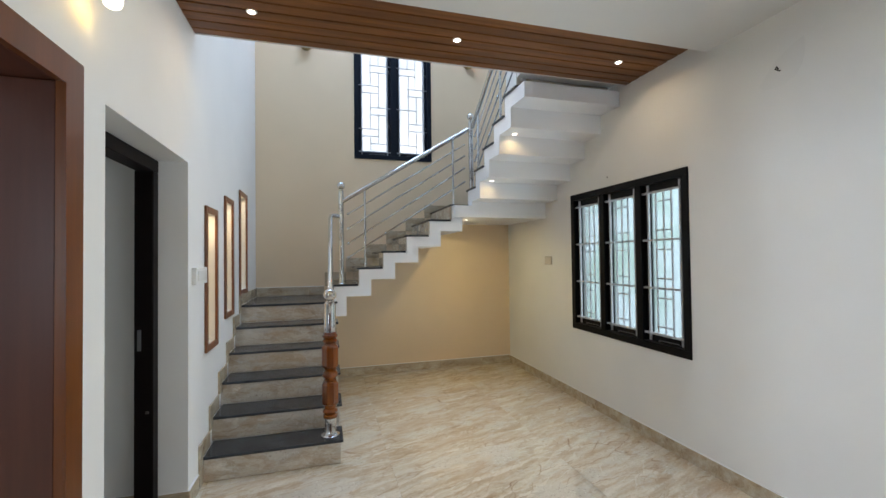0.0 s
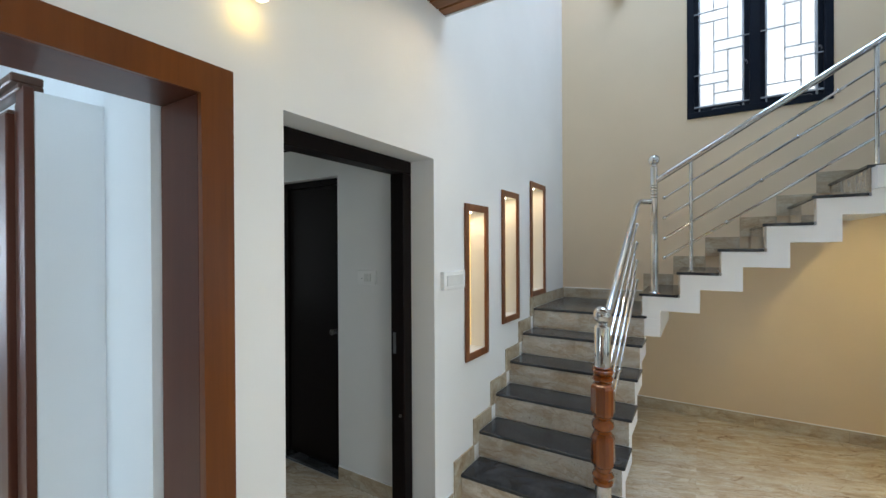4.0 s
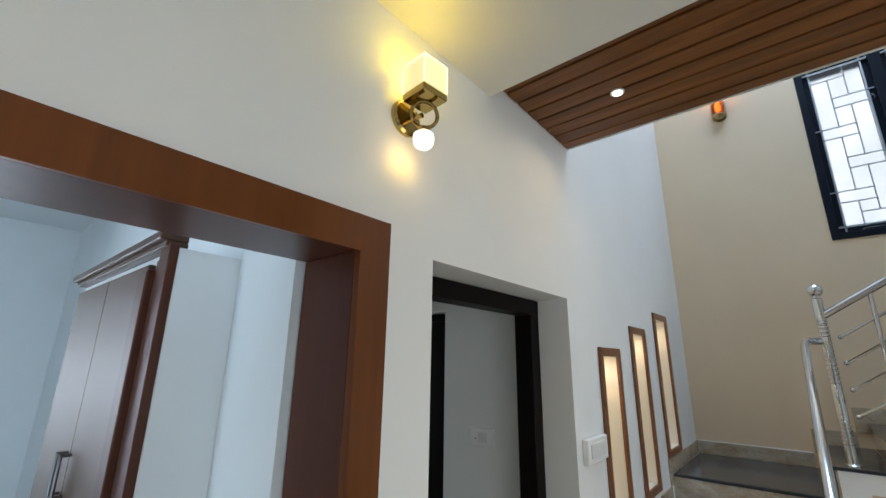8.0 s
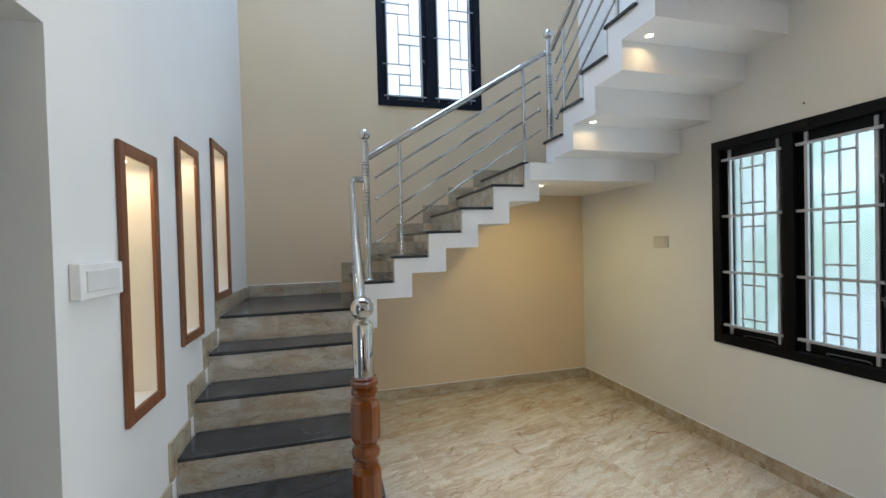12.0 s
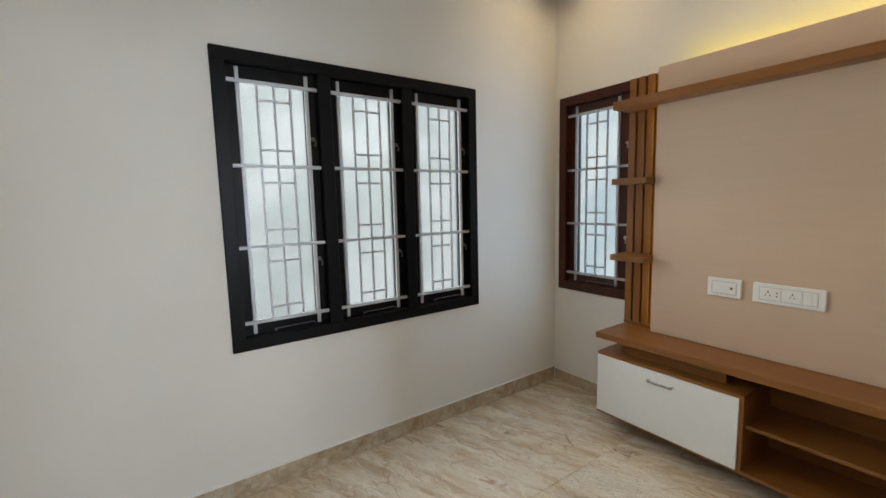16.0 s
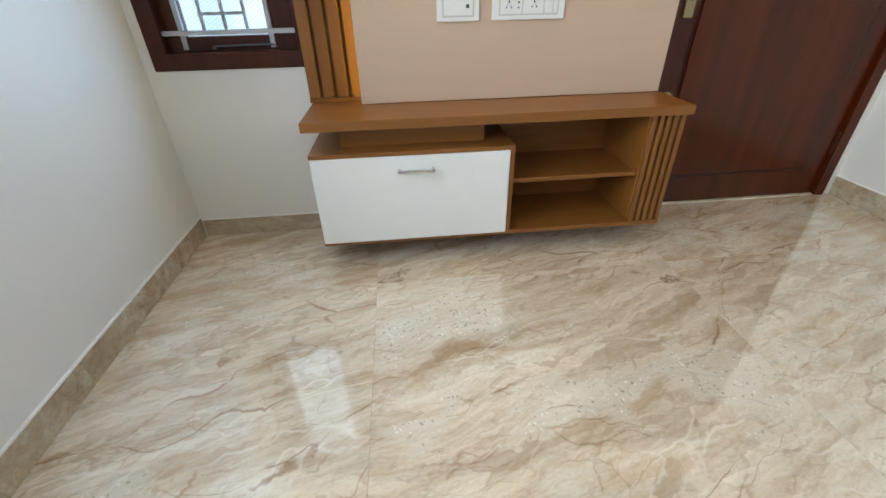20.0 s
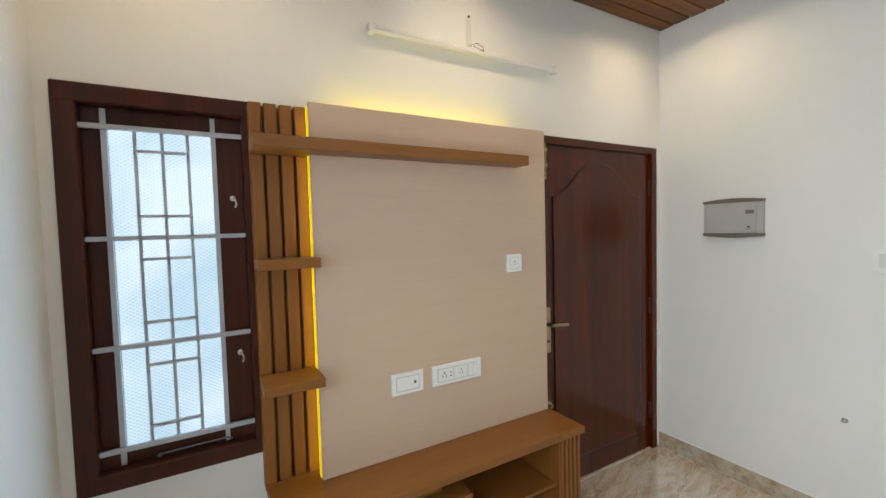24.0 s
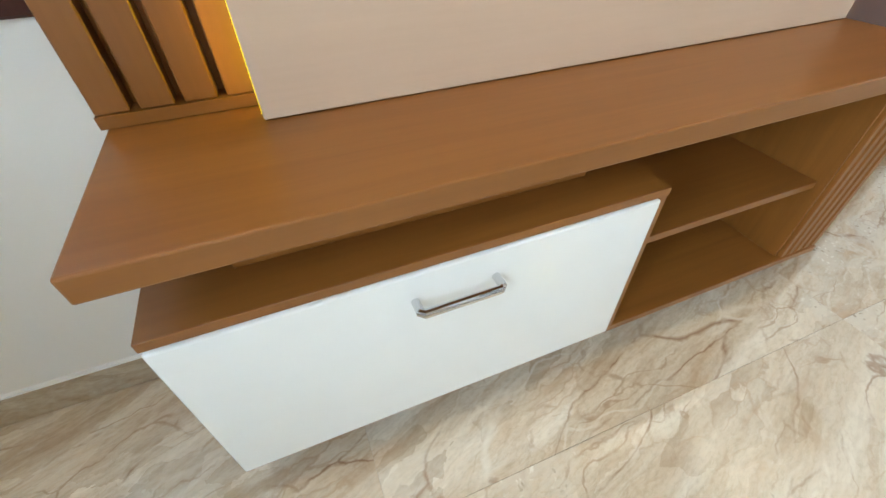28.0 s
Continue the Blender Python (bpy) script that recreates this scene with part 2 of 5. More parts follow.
def marble(name, gloss=0.06, dim=1.0, shift=True, polish=0.0, vein=1.0, warm=0.0):
    """Beige veined tile: long soft drifts, thin broken cracks, pale clouds and clustered grey specks."""
    m, n, l, p = material(name)
    v = coords(n, l, (1, 1, 1), (0, 0, -19), shift)
    k = lambda r, g, b: (r * dim * (0.99 + 0.06 * warm), g * dim, b * dim * (1 - 0.12 * warm))

    def squeeze(x, y, vec=None):
        q = n.new("ShaderNodeMapping")
        q.inputs["Scale"].default_value = (x, y, y)
        l.new(vec or v, q.inputs[0])
        return q.outputs[0]

    def warped(vec, scale, amount, detail=4.0):
        t, sub, mul, add = n.new("ShaderNodeTexNoise"), n.new("ShaderNodeVectorMath"), n.new("ShaderNodeVectorMath"), n.new("ShaderNodeVectorMath")
        t.inputs["Scale"].default_value, t.inputs["Detail"].default_value = scale, detail
        l.new(vec, t.inputs["Vector"])
        sub.operation, sub.inputs[1].default_value = "SUBTRACT", (0.5, 0.5, 0.5)
        mul.operation, mul.inputs[1].default_value, add.operation = "MULTIPLY", (amount,) * 3, "ADD"
        l.new(t.outputs["Color"], sub.inputs[0])
        l.new(sub.outputs[0], mul.inputs[0])
        l.new(vec, add.inputs[0])
        l.new(mul.outputs[0], add.inputs[1])
        return add.outputs[0]

    def cell(vec, scale, feature="F1"):
        t = n.new("ShaderNodeTexVoronoi")
        t.feature = feature
        t.inputs["Scale"].default_value = scale
        l.new(vec, t.inputs["Vector"])
        return t

    def grey_of(colour):
        g = n.new("ShaderNodeSeparateColor")
        l.new(colour, g.inputs[0])
        return g.outputs[0]

    w = warped(v, 2.3, 0.16)
    drift = noise_tex(n, l, squeeze(0.55, 6.4, w), 2.6, 10, 0.64, 0.1)
    c = ramp(n, l, drift, (0.31, k(0.435, 0.345, 0.255)), (0.43, k(0.525, 0.44, 0.345)), (0.54, k(0.575, 0.51, 0.425)), (0.69, k(0.64, 0.59, 0.52)))
    tan = noise_tex(n, l, squeeze(0.5, 3.6, w), 2.0, 7, 0.62, 0.1)
    c = mix(n, l, ramp(n, l, tan, (0.56, (0, 0, 0)), (0.66, (0.62, 0.62, 0.62))), c, k(0.46, 0.345, 0.235))
    shard = cell(squeeze(0.45, 2.6, warped(warped(v, 2.0, 0.22), 16.0, 0.05, 6.0)), 5.0)
    c = mix(n, l, 0.6, c, ramp(n, l, grey_of(shard.outputs["Color"]), (0.1, (0.86, 0.81, 0.755)), (0.5, (0.98, 0.97, 0.95)), (0.95, (1.08, 1.10, 1.12))), "MULTIPLY")
    broken = squeeze(0.55, 2.3, warped(warped(v, 3.0, 0.16), 22.0, 0.035, 6.0))
    bits = ramp(n, l, grey_of(cell(broken, 12.0).outputs["Color"]), (0.08, (0.80, 0.755, 0.70)), (0.5, (1, 1, 1)), (0.92, (1.10, 1.11, 1.12)))
    zones = noise_tex(n, l, squeeze(0.8, 2.0, w), 2.8, 5, 0.6)
    c = mix(n, l, ramp(n, l, zones, (0.42, (0.12, 0.12, 0.12)), (0.58, (0.9, 0.9, 0.9))), c, mix(n, l, 1.0, c, bits, "MULTIPLY"))
    streak = noise_tex(n, l, squeeze(0.45, 7.0, w), 13, 8, 0.7)
    c = mix(n, l, 0.38, c, ramp(n, l, streak, (0.34, (0.74, 0.69, 0.63)), (0.52, (1, 1, 1)), (0.68, (1.06, 1.07, 1.08))), "MULTIPLY")
    flecks = noise_tex(n, l, squeeze(1.0, 2.0), 55, 4, 0.7)
    c = mix(n, l, 0.4, c, ramp(n, l, flecks, (0.36, (0.78, 0.75, 0.71)), (0.5, (1, 1, 1)), (0.66, (1.11, 1.11, 1.11))), "MULTIPLY")

    def cracks(vec, scale, width, where_scale, lo, hi, strength, colour, c):
        line = ramp(n, l, cell(vec, scale, "DISTANCE_TO_EDGE").outputs["Distance"], (0.0, (1, 1, 1)), (width * 0.35, (0.75, 0.75, 0.75)), (width, (0, 0, 0)))
        where = ramp(n, l, noise_tex(n, l, squeeze(1.0, 1.5), where_scale, 5, 0.65), (lo, (0, 0, 0)), (hi, (strength * vein,) * 3))
        return mix(n, l, mix(n, l, 1.0, line, where, "MULTIPLY"), c, colour)

    c = cracks(broken, 12.0, 0.075, 3.4, 0.47, 0.58, 0.50, k(0.36, 0.245, 0.155), c)
    pale = warped(warped(v, 2.2, 0.30, 2.0), 10.0, 0.06, 6.0)
    c = cracks(squeeze(0.36, 3.2, pale), 2.6, 0.035, 2.6, 0.45, 0.60, 0.55, k(0.70, 0.665, 0.60), c)
    jag = warped(warped(v, 1.6, 0.34, 2.0), 7.0, 0.075, 6.0)
    c = cracks(squeeze(0.42, 2.4, jag), 2.1, 0.016, 3.0, 0.46, 0.57, 0.80, k(0.215, 0.115, 0.062), c)
    jag2 = warped(warped(v, 2.6, 0.34, 2.0), 12.0, 0.06, 6.0)
    c = cracks(squeeze(0.42, 3.2, jag2), 3.3, 0.026, 4.2, 0.48, 0.58, 0.62, k(0.27, 0.165, 0.095), c)
    c = cracks(squeeze(0.35, 4.2, w), 1.6, 0.055, 2.2, 0.50, 0.64, 0.45, k(0.46, 0.325, 0.21), c)
    zone = noise_tex(n, l, squeeze(1.0, 1.8, w), 2.3, 5, 0.62)
    c = mix(n, l, ramp(n, l, zone, (0.53, (0, 0, 0)), (0.60, (0.62, 0.62, 0.62))), c, k(0.575, 0.54, 0.485))
    speck = cell(warped(v, 40, 0.035), 70)
    dot = ramp(n, l, speck.outputs["Distance"], (0.0, (1, 1, 1)), (0.22, (1, 1, 1)), (0.36, (0, 0, 0)))
    sw = ramp(n, l, zone, (0.54, (0, 0, 0)), (0.61, (0.8, 0.8, 0.8)))
    hue = grey_of(speck.outputs["Color"])
    odd = ramp(n, l, hue, (0.30, (1, 1, 1)), (0.34, (0, 0, 0)), (0.62, (0, 0, 0)), (0.66, (1, 1, 1)))
    tone = ramp(n, l, hue, (0.32, k(0.27, 0.225, 0.18)), (0.60, k(0.72, 0.70, 0.66)))
    c = mix(n, l, mix(n, l, 1.0, dot, mix(n, l, 1.0, sw, odd, "MULTIPLY"), "MULTIPLY"), c, tone)
    l.new(c, p.inputs["Base Color"])
    p.inputs["Roughness"].default_value = gloss
    p.inputs["IOR"].default_value = 1.6
    p.inputs["Coat Weight"].default_value, p.inputs["Coat Roughness"].default_value, p.inputs["Coat IOR"].default_value = polish, gloss * 0.6, 1.95
    bump(n, l, noise_tex(n, l, v, 5, 2), p, 0.005, 0.002)
    return m


def granite(name):
    m, n, l, p = material(name)
    v = coords(n, l)
    a = noise_tex(n, l, v, 5, 7, 0.62, 0.8)
    b = noise_tex(n, l, v, 220, 2)
    c = ramp(n, l, a, (0.3, (0.022, 0.024, 0.028)), (0.55, (0.040, 0.043, 0.048)), (0.75, (0.085, 0.09, 0.098)))
    c = mix(n, l, 0.5, c, ramp(n, l, b, (0.35, (0.5, 0.5, 0.5)), (0.65, (1, 1, 1))), "MULTIPLY")
    l.new(c, p.inputs["Base Color"])
    p.inputs["Roughness"].default_value = 0.16
    bump(n, l, b, p, 0.05, 0.001)
    return m


def ribbed_glass(name, tint, far, pitch=0.011, rough=0.24):
    """Obscured window glass pressed in a fine diagonal lattice, the light beyond blotched into its tint."""
    m, n, l, p = material(name)
    v = coords(n, l, shift=False)
    waves = []
    for turn in (32, -32):
        q, w = n.new("ShaderNodeMapping"), n.new("ShaderNodeTexWave")
        q.inputs["Rotation"].default_value = (0, radians(turn), 0)
        w.bands_direction = "Z"
        w.inputs["Scale"].default_value, w.inputs["Distortion"].default_value = 0.314 / pitch, 0.1
        l.new(v, q.inputs[0])
        l.new(q.outputs[0], w.inputs["Vector"])
        waves.append(w.outputs["Fac"])
    lattice = mix(n, l, 0.5, waves[0], waves[1])
    # noise in the tint stands in for foliage and sky behind the pane
    d = noise_tex(n, l, v, 2.6, 3, 0.5, 0.4)
    shade = ramp(n, l, d, (0.36, far), (0.50, tuple((a + b) / 2 for a, b in zip(tint, far))), (0.60, tint))
    c = mix(n, l, 1.0, ramp(n, l, lattice, (0.15, (0.62, 0.65, 0.67)), (0.62, (1, 1, 1))), shade, "MULTIPLY")
    l.new(c, p.inputs["Base Color"])
    p.inputs["Transmission Weight"].default_value, p.inputs["Roughness"].default_value, p.inputs["IOR"].default_value = 1.0, rough, 1.2
    bump(n, l, lattice, p, 0.3, 0.003)
    return m


def steel(name, rough=0.12, colour=(0.72, 0.72, 0.72)):
    m, n, l, p = material(name)
    v = coords(n, l, (60, 60, 4))
    f = noise_tex(n, l, v, 3, 3)
    r = n.new("ShaderNodeMapRange")
    r.inputs[3].default_value, r.inputs[4].default_value = rough * 0.6, rough * 1.6
    l.new(f, r.inputs[0])
    l.new(r.outputs[0], p.inputs["Roughness"])
    p.inputs["Base Color"].default_value, p.inputs["Metallic"].default_value = (*colour, 1), 1.0
    return m


WHITE = paint("white_wall_paint", (0.77, 0.76, 0.73))
CREAM = paint("cream_wall_paint", (0.80, 0.785, 0.75))
BEIGE = paint("beige_wall_paint", (0.71, 0.55, 0.365))
CEIL = paint("ceiling_paint", (0.68, 0.665, 0.625), 0.7)
BEDPAINT = paint("bedroom_paint", (0.69, 0.745, 0.78))
STAIRWHITE = paint("stair_paint", (0.80, 0.79, 0.78), 0.5, 0.03)
TILE = marble("beige_marble_tile", 0.006, 1.15, True, 1.0, 0.98, 0.38)
TILE_RISER = marble("riser_tile", 0.012, 0.97, True, 1.0, 0.55)
TILE_SKIRT = marble("skirting_tile", 0.10, 0.80, True, 0.3, 0.45, 1.0)
GROUT = plain("grout", (0.46, 0.40, 0.32), 0.8)
GRANITE = granite("dark_granite")
STEEL = steel("polished_steel", 0.09, (0.66, 0.66, 0.66))
ROD = steel("brushed_steel_rod", 0.26, (0.84, 0.84, 0.84))
DARKSTEEL = steel("dull_steel", 0.35, (0.20, 0.20, 0.21))
PATCH = paint("grey_plaster", (0.765, 0.755, 0.725), 0.75, 0.08)
BRASS = steel("antique_brass", 0.3, (0.42, 0.33, 0.17))
GOLD = steel("polished_gold", 0.09, (0.46, 0.34, 0.13))
BLACK = plain("black_window_paint", (0.0032, 0.0033, 0.0042), 0.38, shine=0.15)
NAVYBLACK = plain("blue_black_paint", (0.006, 0.009, 0.016), 0.45, shine=0.15)
BROWNFRAME = wood("brown_window_wood", (0.040, 0.009, 0.005), (0.072, 0.017, 0.009), 0.3, 1.0, "z", 0.1, 0.3, 0.25)
DOORWOOD = wood("teak_door_polish", (0.050, 0.0072, 0.0011), (0.096, 0.0155, 0.0022), 0.2, 0.42, "z", 0.14, 0.14, 0.3)
DOORWOOD_X = wood("teak_frame_polish", (0.052, 0.009, 0.0025), (0.078, 0.016, 0.004), 0.26, 0.6, "x", 0.10, 0.16, 0.28)
DOORDARK = wood("groove_shade_wood", (0.016, 0.0030, 0.0008), (0.026, 0.0050, 0.0012), 0.3, 0.6, "z", 0.1, 0.2, 0.3)
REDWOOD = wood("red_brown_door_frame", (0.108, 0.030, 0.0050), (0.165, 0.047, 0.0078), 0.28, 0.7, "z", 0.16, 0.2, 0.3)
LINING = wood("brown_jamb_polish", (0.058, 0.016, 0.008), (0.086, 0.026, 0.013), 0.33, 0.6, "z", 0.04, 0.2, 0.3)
LAMINATE = wood("brown_laminate", (0.205, 0.076, 0.014), (0.258, 0.100, 0.020), 0.36, 0.7, "x", 0.0, 0.3)
LAMINATE_Z = wood("brown_laminate_upright", (0.205, 0.076, 0.014), (0.258, 0.100, 0.020), 0.38, 0.7, "z", 0.0, 0.3)
PANELWOOD = wood("ceiling_board", (0.105, 0.036, 0.010), (0.270, 0.104, 0.030), 0.40, 0.8, "x", 0.0, 0.55, 0.3)
GROOVE = plain("groove_shadow_board", (0.012, 0.005, 0.003), 0.8, shine=0.1)
NICHEWOOD = wood("niche_frame_wood", (0.13, 0.042, 0.014), (0.23, 0.080, 0.026), 0.36, 1.0, "z", 0.15, 0.3)
# the niche lamp's even light is partly put in as this glow
NICHEGLOW = plain("glowing_niche_lining", (0.84, 0.61, 0.29), 0.6, 0.0, 0.52)
TURNED = wood("turned_newel_wood", (0.105, 0.022, 0.0020), (0.25, 0.062, 0.006), 0.16, 1.6, "z", 0.6, 0.4)
BLACKWOOD = plain("black_brown_door_frame", (0.006, 0.0035, 0.003), 0.45, shine=0.10)
FABRIC = wood("taupe_panel_laminate", (0.570, 0.413, 0.298), (0.591, 0.432, 0.313), 0.5, 1.4, "x", 0.0, 0.06)
GLOSSWHITE = plain("gloss_white_laminate", (0.80, 0.81, 0.80), 0.05, 0.0, 0.0, 0.6, 0.02)
PLASTIC = plain("white_plastic", (0.82, 0.81, 0.78), 0.3)
PLASTIC2 = plain("cream_plastic", (0.70, 0.69, 0.65), 0.35)
PLASTIC3 = plain("shadowed_plastic", (0.62, 0.61, 0.58), 0.4)
DULLPLASTIC = plain("dull_cream_plastic", (0.58, 0.54, 0.48), 0.45)
DARKPLASTIC = plain("dark_plastic", (0.05, 0.045, 0.04), 0.4)
TAUPEPLASTIC = plain("taupe_plastic", (0.16, 0.135, 0.105), 0.4)
GREYPLASTIC = plain("grey_plastic", (0.43, 0.42, 0.40), 0.38)
GRILLE = plain("silver_grille_paint", (0.47, 0.49, 0.53), 0.38, 0.15)
GRILLEDARK = plain("grey_grille_paint", (0.40, 0.43, 0.46), 0.4, 0.2)
WARDROBE = plain("glossy_brown_laminate", (0.085, 0.046, 0.032), 0.30, 0.0, 0.0, 0.0, shine=0.22)
GLASS_A = ribbed_glass("ribbed_glass_green", (0.106, 0.126, 0.129), (0.074, 0.101, 0.087), rough=0.62)
GLASS_B = ribbed_glass("ribbed_glass_clear", (0.063, 0.065, 0.064), (0.045, 0.049, 0.047), rough=0.62)
GLASS_T = ribbed_glass("frosted_glass", (0.180, 0.178, 0.175), (0.143, 0.145, 0.144), 0.006, 0.35)
GLASS_C = ribbed_glass("ribbed_glass_blue", (0.120, 0.088, 0.066), (0.083, 0.069, 0.055), rough=0.4)
GLASS_D = ribbed_glass("bedroom_glass", (0.0225, 0.0218, 0.021), (0.018, 0.0182, 0.018), 0.006, 0.3)
LENS = glow("downlight_lens", (1.0, 0.93, 0.80), 14.0)
BULB = glow("white_bulb", (1.0, 0.95, 0.82), 3.0)
CUBEGLOW = glow("lit_acrylic", (1.0, 0.92, 0.50), 0.78)
AMBERGLOW = glow("amber_filament", (1.0, 0.46, 0.14), 3.2)
EDGEGLOW = glow("lit_acrylic_edge", (1.0, 0.94, 0.70), 1.5)
LED = glow("yellow_led_strip", (1.0, 0.70, 0.0), 3.0)
LED_EDGE = glow("yellow_led_edge", (1.0, 0.76, 0.0), 0.62)
BEDLAMP = glow("lit_white_sconce", (1.0, 0.95, 0.74), 1.3)

# ------------------------------------------------------------------ the shell
W, L, T, TOP = 3.26, 6.40, 0.23, 6.0
RISE, RUN1, RUN2, RUN3 = 0.171, 0.265, 0.2545, 0.257
LAND1, LAND2, UPPER = 6 * RISE, 12 * RISE, 18 * RISE
CEILZ = 2.97
NICHES = ((4.218, 4.545, 0.833, 1.839), (4.785, 5.118, 0.985, 1.989), (5.39, 5.788, 1.125, 2.134))

niche_cuts = [(-0.11, 0.01, a + 0.045, b - 0.045, c + 0.045, d - 0.045) for a, b, c, d in NICHES]
struct("wall_left", grid_solid([(-T, 0, 0, L, 0, TOP)], [(-T - 1, 1, 1.50, 2.66, -1, 2.075), (-T - 1, 1, 2.895, 3.875, -1, 2.055), *niche_cuts]), WHITE, "smooth white painted wall with two doorways and niches", "wall")
struct("wall_right", grid_solid([(W, W + T, 0, L, 0, TOP)], [(W - 1, W + 1, 3.42, 4.82, 0.75, 2.065), (W - 1, W + 1, 0.79, 2.23, 0.75, 2.08)]), WHITE, "smooth white painted wall with two barred windows", "wall")
struct("wall_back", grid_solid([(-T, W + T, L, L + T, 0, TOP)], [(1.175, 2.135, L - 1, L + 1, 2.76, 4.315)]), BEIGE, "beige painted stairwell wall with a tall window", "wall")
struct("wall_front", grid_solid([(-T, W + T, -T, 0, 0, TOP)], [(2.62, 3.20, -1, 1, 0.75, 2.10), (0.06, 1.17, -1, 1, -1, 2.11)]), CREAM, "cream white wall with the entrance door", "wall")
struct("ceiling", grid_solid([(0, W, 0, 3.99, CEILZ, UPPER - 0.02), (0, W, 0.80, 3.23, 2.82, CEILZ), (2.35, W, 3.99, 4.222, CEILZ, UPPER - 0.02)]), CEIL, "plain white plastered ceiling", "ceiling")
struct("ceiling_upper", grid_solid([(-T, W + T, -T, L + T, TOP, TOP + 0.15)], [(0.3, 2.3, 4.3, 6.1, TOP - 1, TOP + 1)]), CEIL, "plain white upper ceiling", "ceiling")
struct("floor_upper", grid_solid([(0, W, 0, 3.99, UPPER - 0.02, UPPER), (2.35, W, 3.99, 4.222, UPPER - 0.02, UPPER)]), TILE, "beige tiled upper floor", "floor")


def boarded(name, edges, z0, z1):
    """Timber boards along x with dark grooves between them."""
    bm = bmesh.new()
    for a, b in zip(edges, edges[1:]):
        box(0.002, W - 0.002, a + 0.0065, b - 0.0065, z0, z1, bm, 0.002)
    struct(name, bm, PANELWOOD, "brown timber boards with dark grooves on the ceiling", "ceiling")
    struct(name + "_backing", box(0.001, W - 0.001, edges[0] + 0.001, edges[-1] - 0.001, z0 + 0.02, z1 + 0.001), GROOVE, "dark backing behind the ceiling boards", "ceiling")


boarded("ceiling_boards_middle", [3.232] + [3.266 + 0.094 * k for k in range(8)] + [4.0], 2.905, CEILZ - 0.002)
boarded("ceiling_boards_front", [0.0] + [0.107 * k for k in range(1, 8)] + [0.799], 2.938, CEILZ - 0.002)
struct("ceiling_fascia", box(0.001, W - 0.001, 4.001, 4.013, 2.906, UPPER), CEIL, "white slab edge above the boards", "trim")

# bedroom and lobby beyond the left wall
BX, BY0, BY1, BZ = -4.9, -0.9, 2.72, 3.05
struct("bedroom_wall_far", grid_solid([(BX - 0.2, BX, BY0 - 0.2, BY1 + 0.12, 0, BZ)], [(BX - 1, BX + 1, 0.85, 1.965, 0.79, 2.215)]), BEDPAINT, "pale bluish white bedroom wall", "wall")
struct("bedroom_wall_right", box(BX, -T - 0.001, BY1, BY1 + 0.10, 0, BZ), BEDPAINT, "pale bluish white bedroom wall", "wall")
# opening made up for the added lamp; no window is known here
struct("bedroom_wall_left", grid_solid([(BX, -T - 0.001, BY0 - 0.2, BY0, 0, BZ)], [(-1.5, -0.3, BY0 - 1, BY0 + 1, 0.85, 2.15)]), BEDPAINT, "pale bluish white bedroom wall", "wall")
struct("bedroom_wall_near", box(-T - 0.012, -T - 0.002, BY0, 1.50, 0, BZ), BEDPAINT, "pale bluish white bedroom wall", "wall")
struct("bedroom_pier", box(-0.5845, -T - 0.002, 2.57, BY1 - 0.0005, 0.0, BZ - 0.0005), BEDPAINT, "pale bluish white wall beside the wardrobe", "wall")
struct("bedroom_ceiling", box(BX - 0.2, -T - 0.001, BY0 - 0.2, BY1 + 0.1, BZ, BZ + 0.12), BEDPAINT, "plain white bedroom ceiling", "ceiling")
LY0, LY1, LX = BY1 + 0.10, 3.92, -2.4
struct("lobby_wall_side", grid_solid([(LX, -T - 0.001, LY1, LY1 + 0.15, 0, 2.9)], [(-1.43, -0.80, LY1 - 1, LY1 + 0.11, -1, 2.046)]), WHITE, "grey white lobby wall with a dark door", "wall")
# unseen wall, cut open only to let the added lamp in
struct("lobby_wall_far", grid_solid([(LX - 0.1, LX, LY0, LY1 + 0.15, 0, 2.9)], [(LX - 1, LX + 1, 3.0, 3.75, 0.9, 2.1)]), WHITE, "grey white lobby wall", "wall")
# dark strip drawn in as the shadow line of the ceiling joint
struct("lobby_cornice", box(LX + 0.001, -T - 0.002, LY1 - 0.007, LY1 - 0.0005, 2.266, 2.2785), GROOVE, "thin dark line under the lobby ceiling", "trim")
struct("lobby_ceiling", box(LX + 0.0005, -T - 0.001, LY0 + 0.0005, LY1 - 0.0005, 2.279, 2.40), CEIL, "plain white lobby ceiling", "ceiling")

# ------------------------------------------------------------------ staircase
Y1, X2, Y3, SLAB = 4.135, 0.865, 5.507, 0.135
NOSES = (4.155, 4.404, 4.666, 4.930, 5.195, 5.460)
stairs = thing("staircase", 0, 0, 0, 0, "folded white concrete staircase with dark granite treads", "staircase")
body = []
for k in range(1, 6):
    y, z = NOSES[k - 1], RISE * k
    body.append((0.0, 0.888, y + 0.012, NOSES[k] + SLAB, z - 0.02 - SLAB if k > 1 else 0.001, z - 0.02))
    body.append((0.0, 0.888, y + 0.012, y + SLAB, z - RISE - SLAB - 0.02 if k > 1 else 0.001, z - 0.02))
body.append((0.0, 0.888, Y1 + 5 * RUN1 + 0.012, Y1 + 5 * RUN1 + SLAB, LAND1 - RISE - SLAB, LAND1 - 0.02))
body.append((0.0, X2 + SLAB, Y1 + 5 * RUN1 + 0.012, L - 0.001, LAND1 - SLAB - 0.02, LAND1 - 0.02))
FY = 5.475
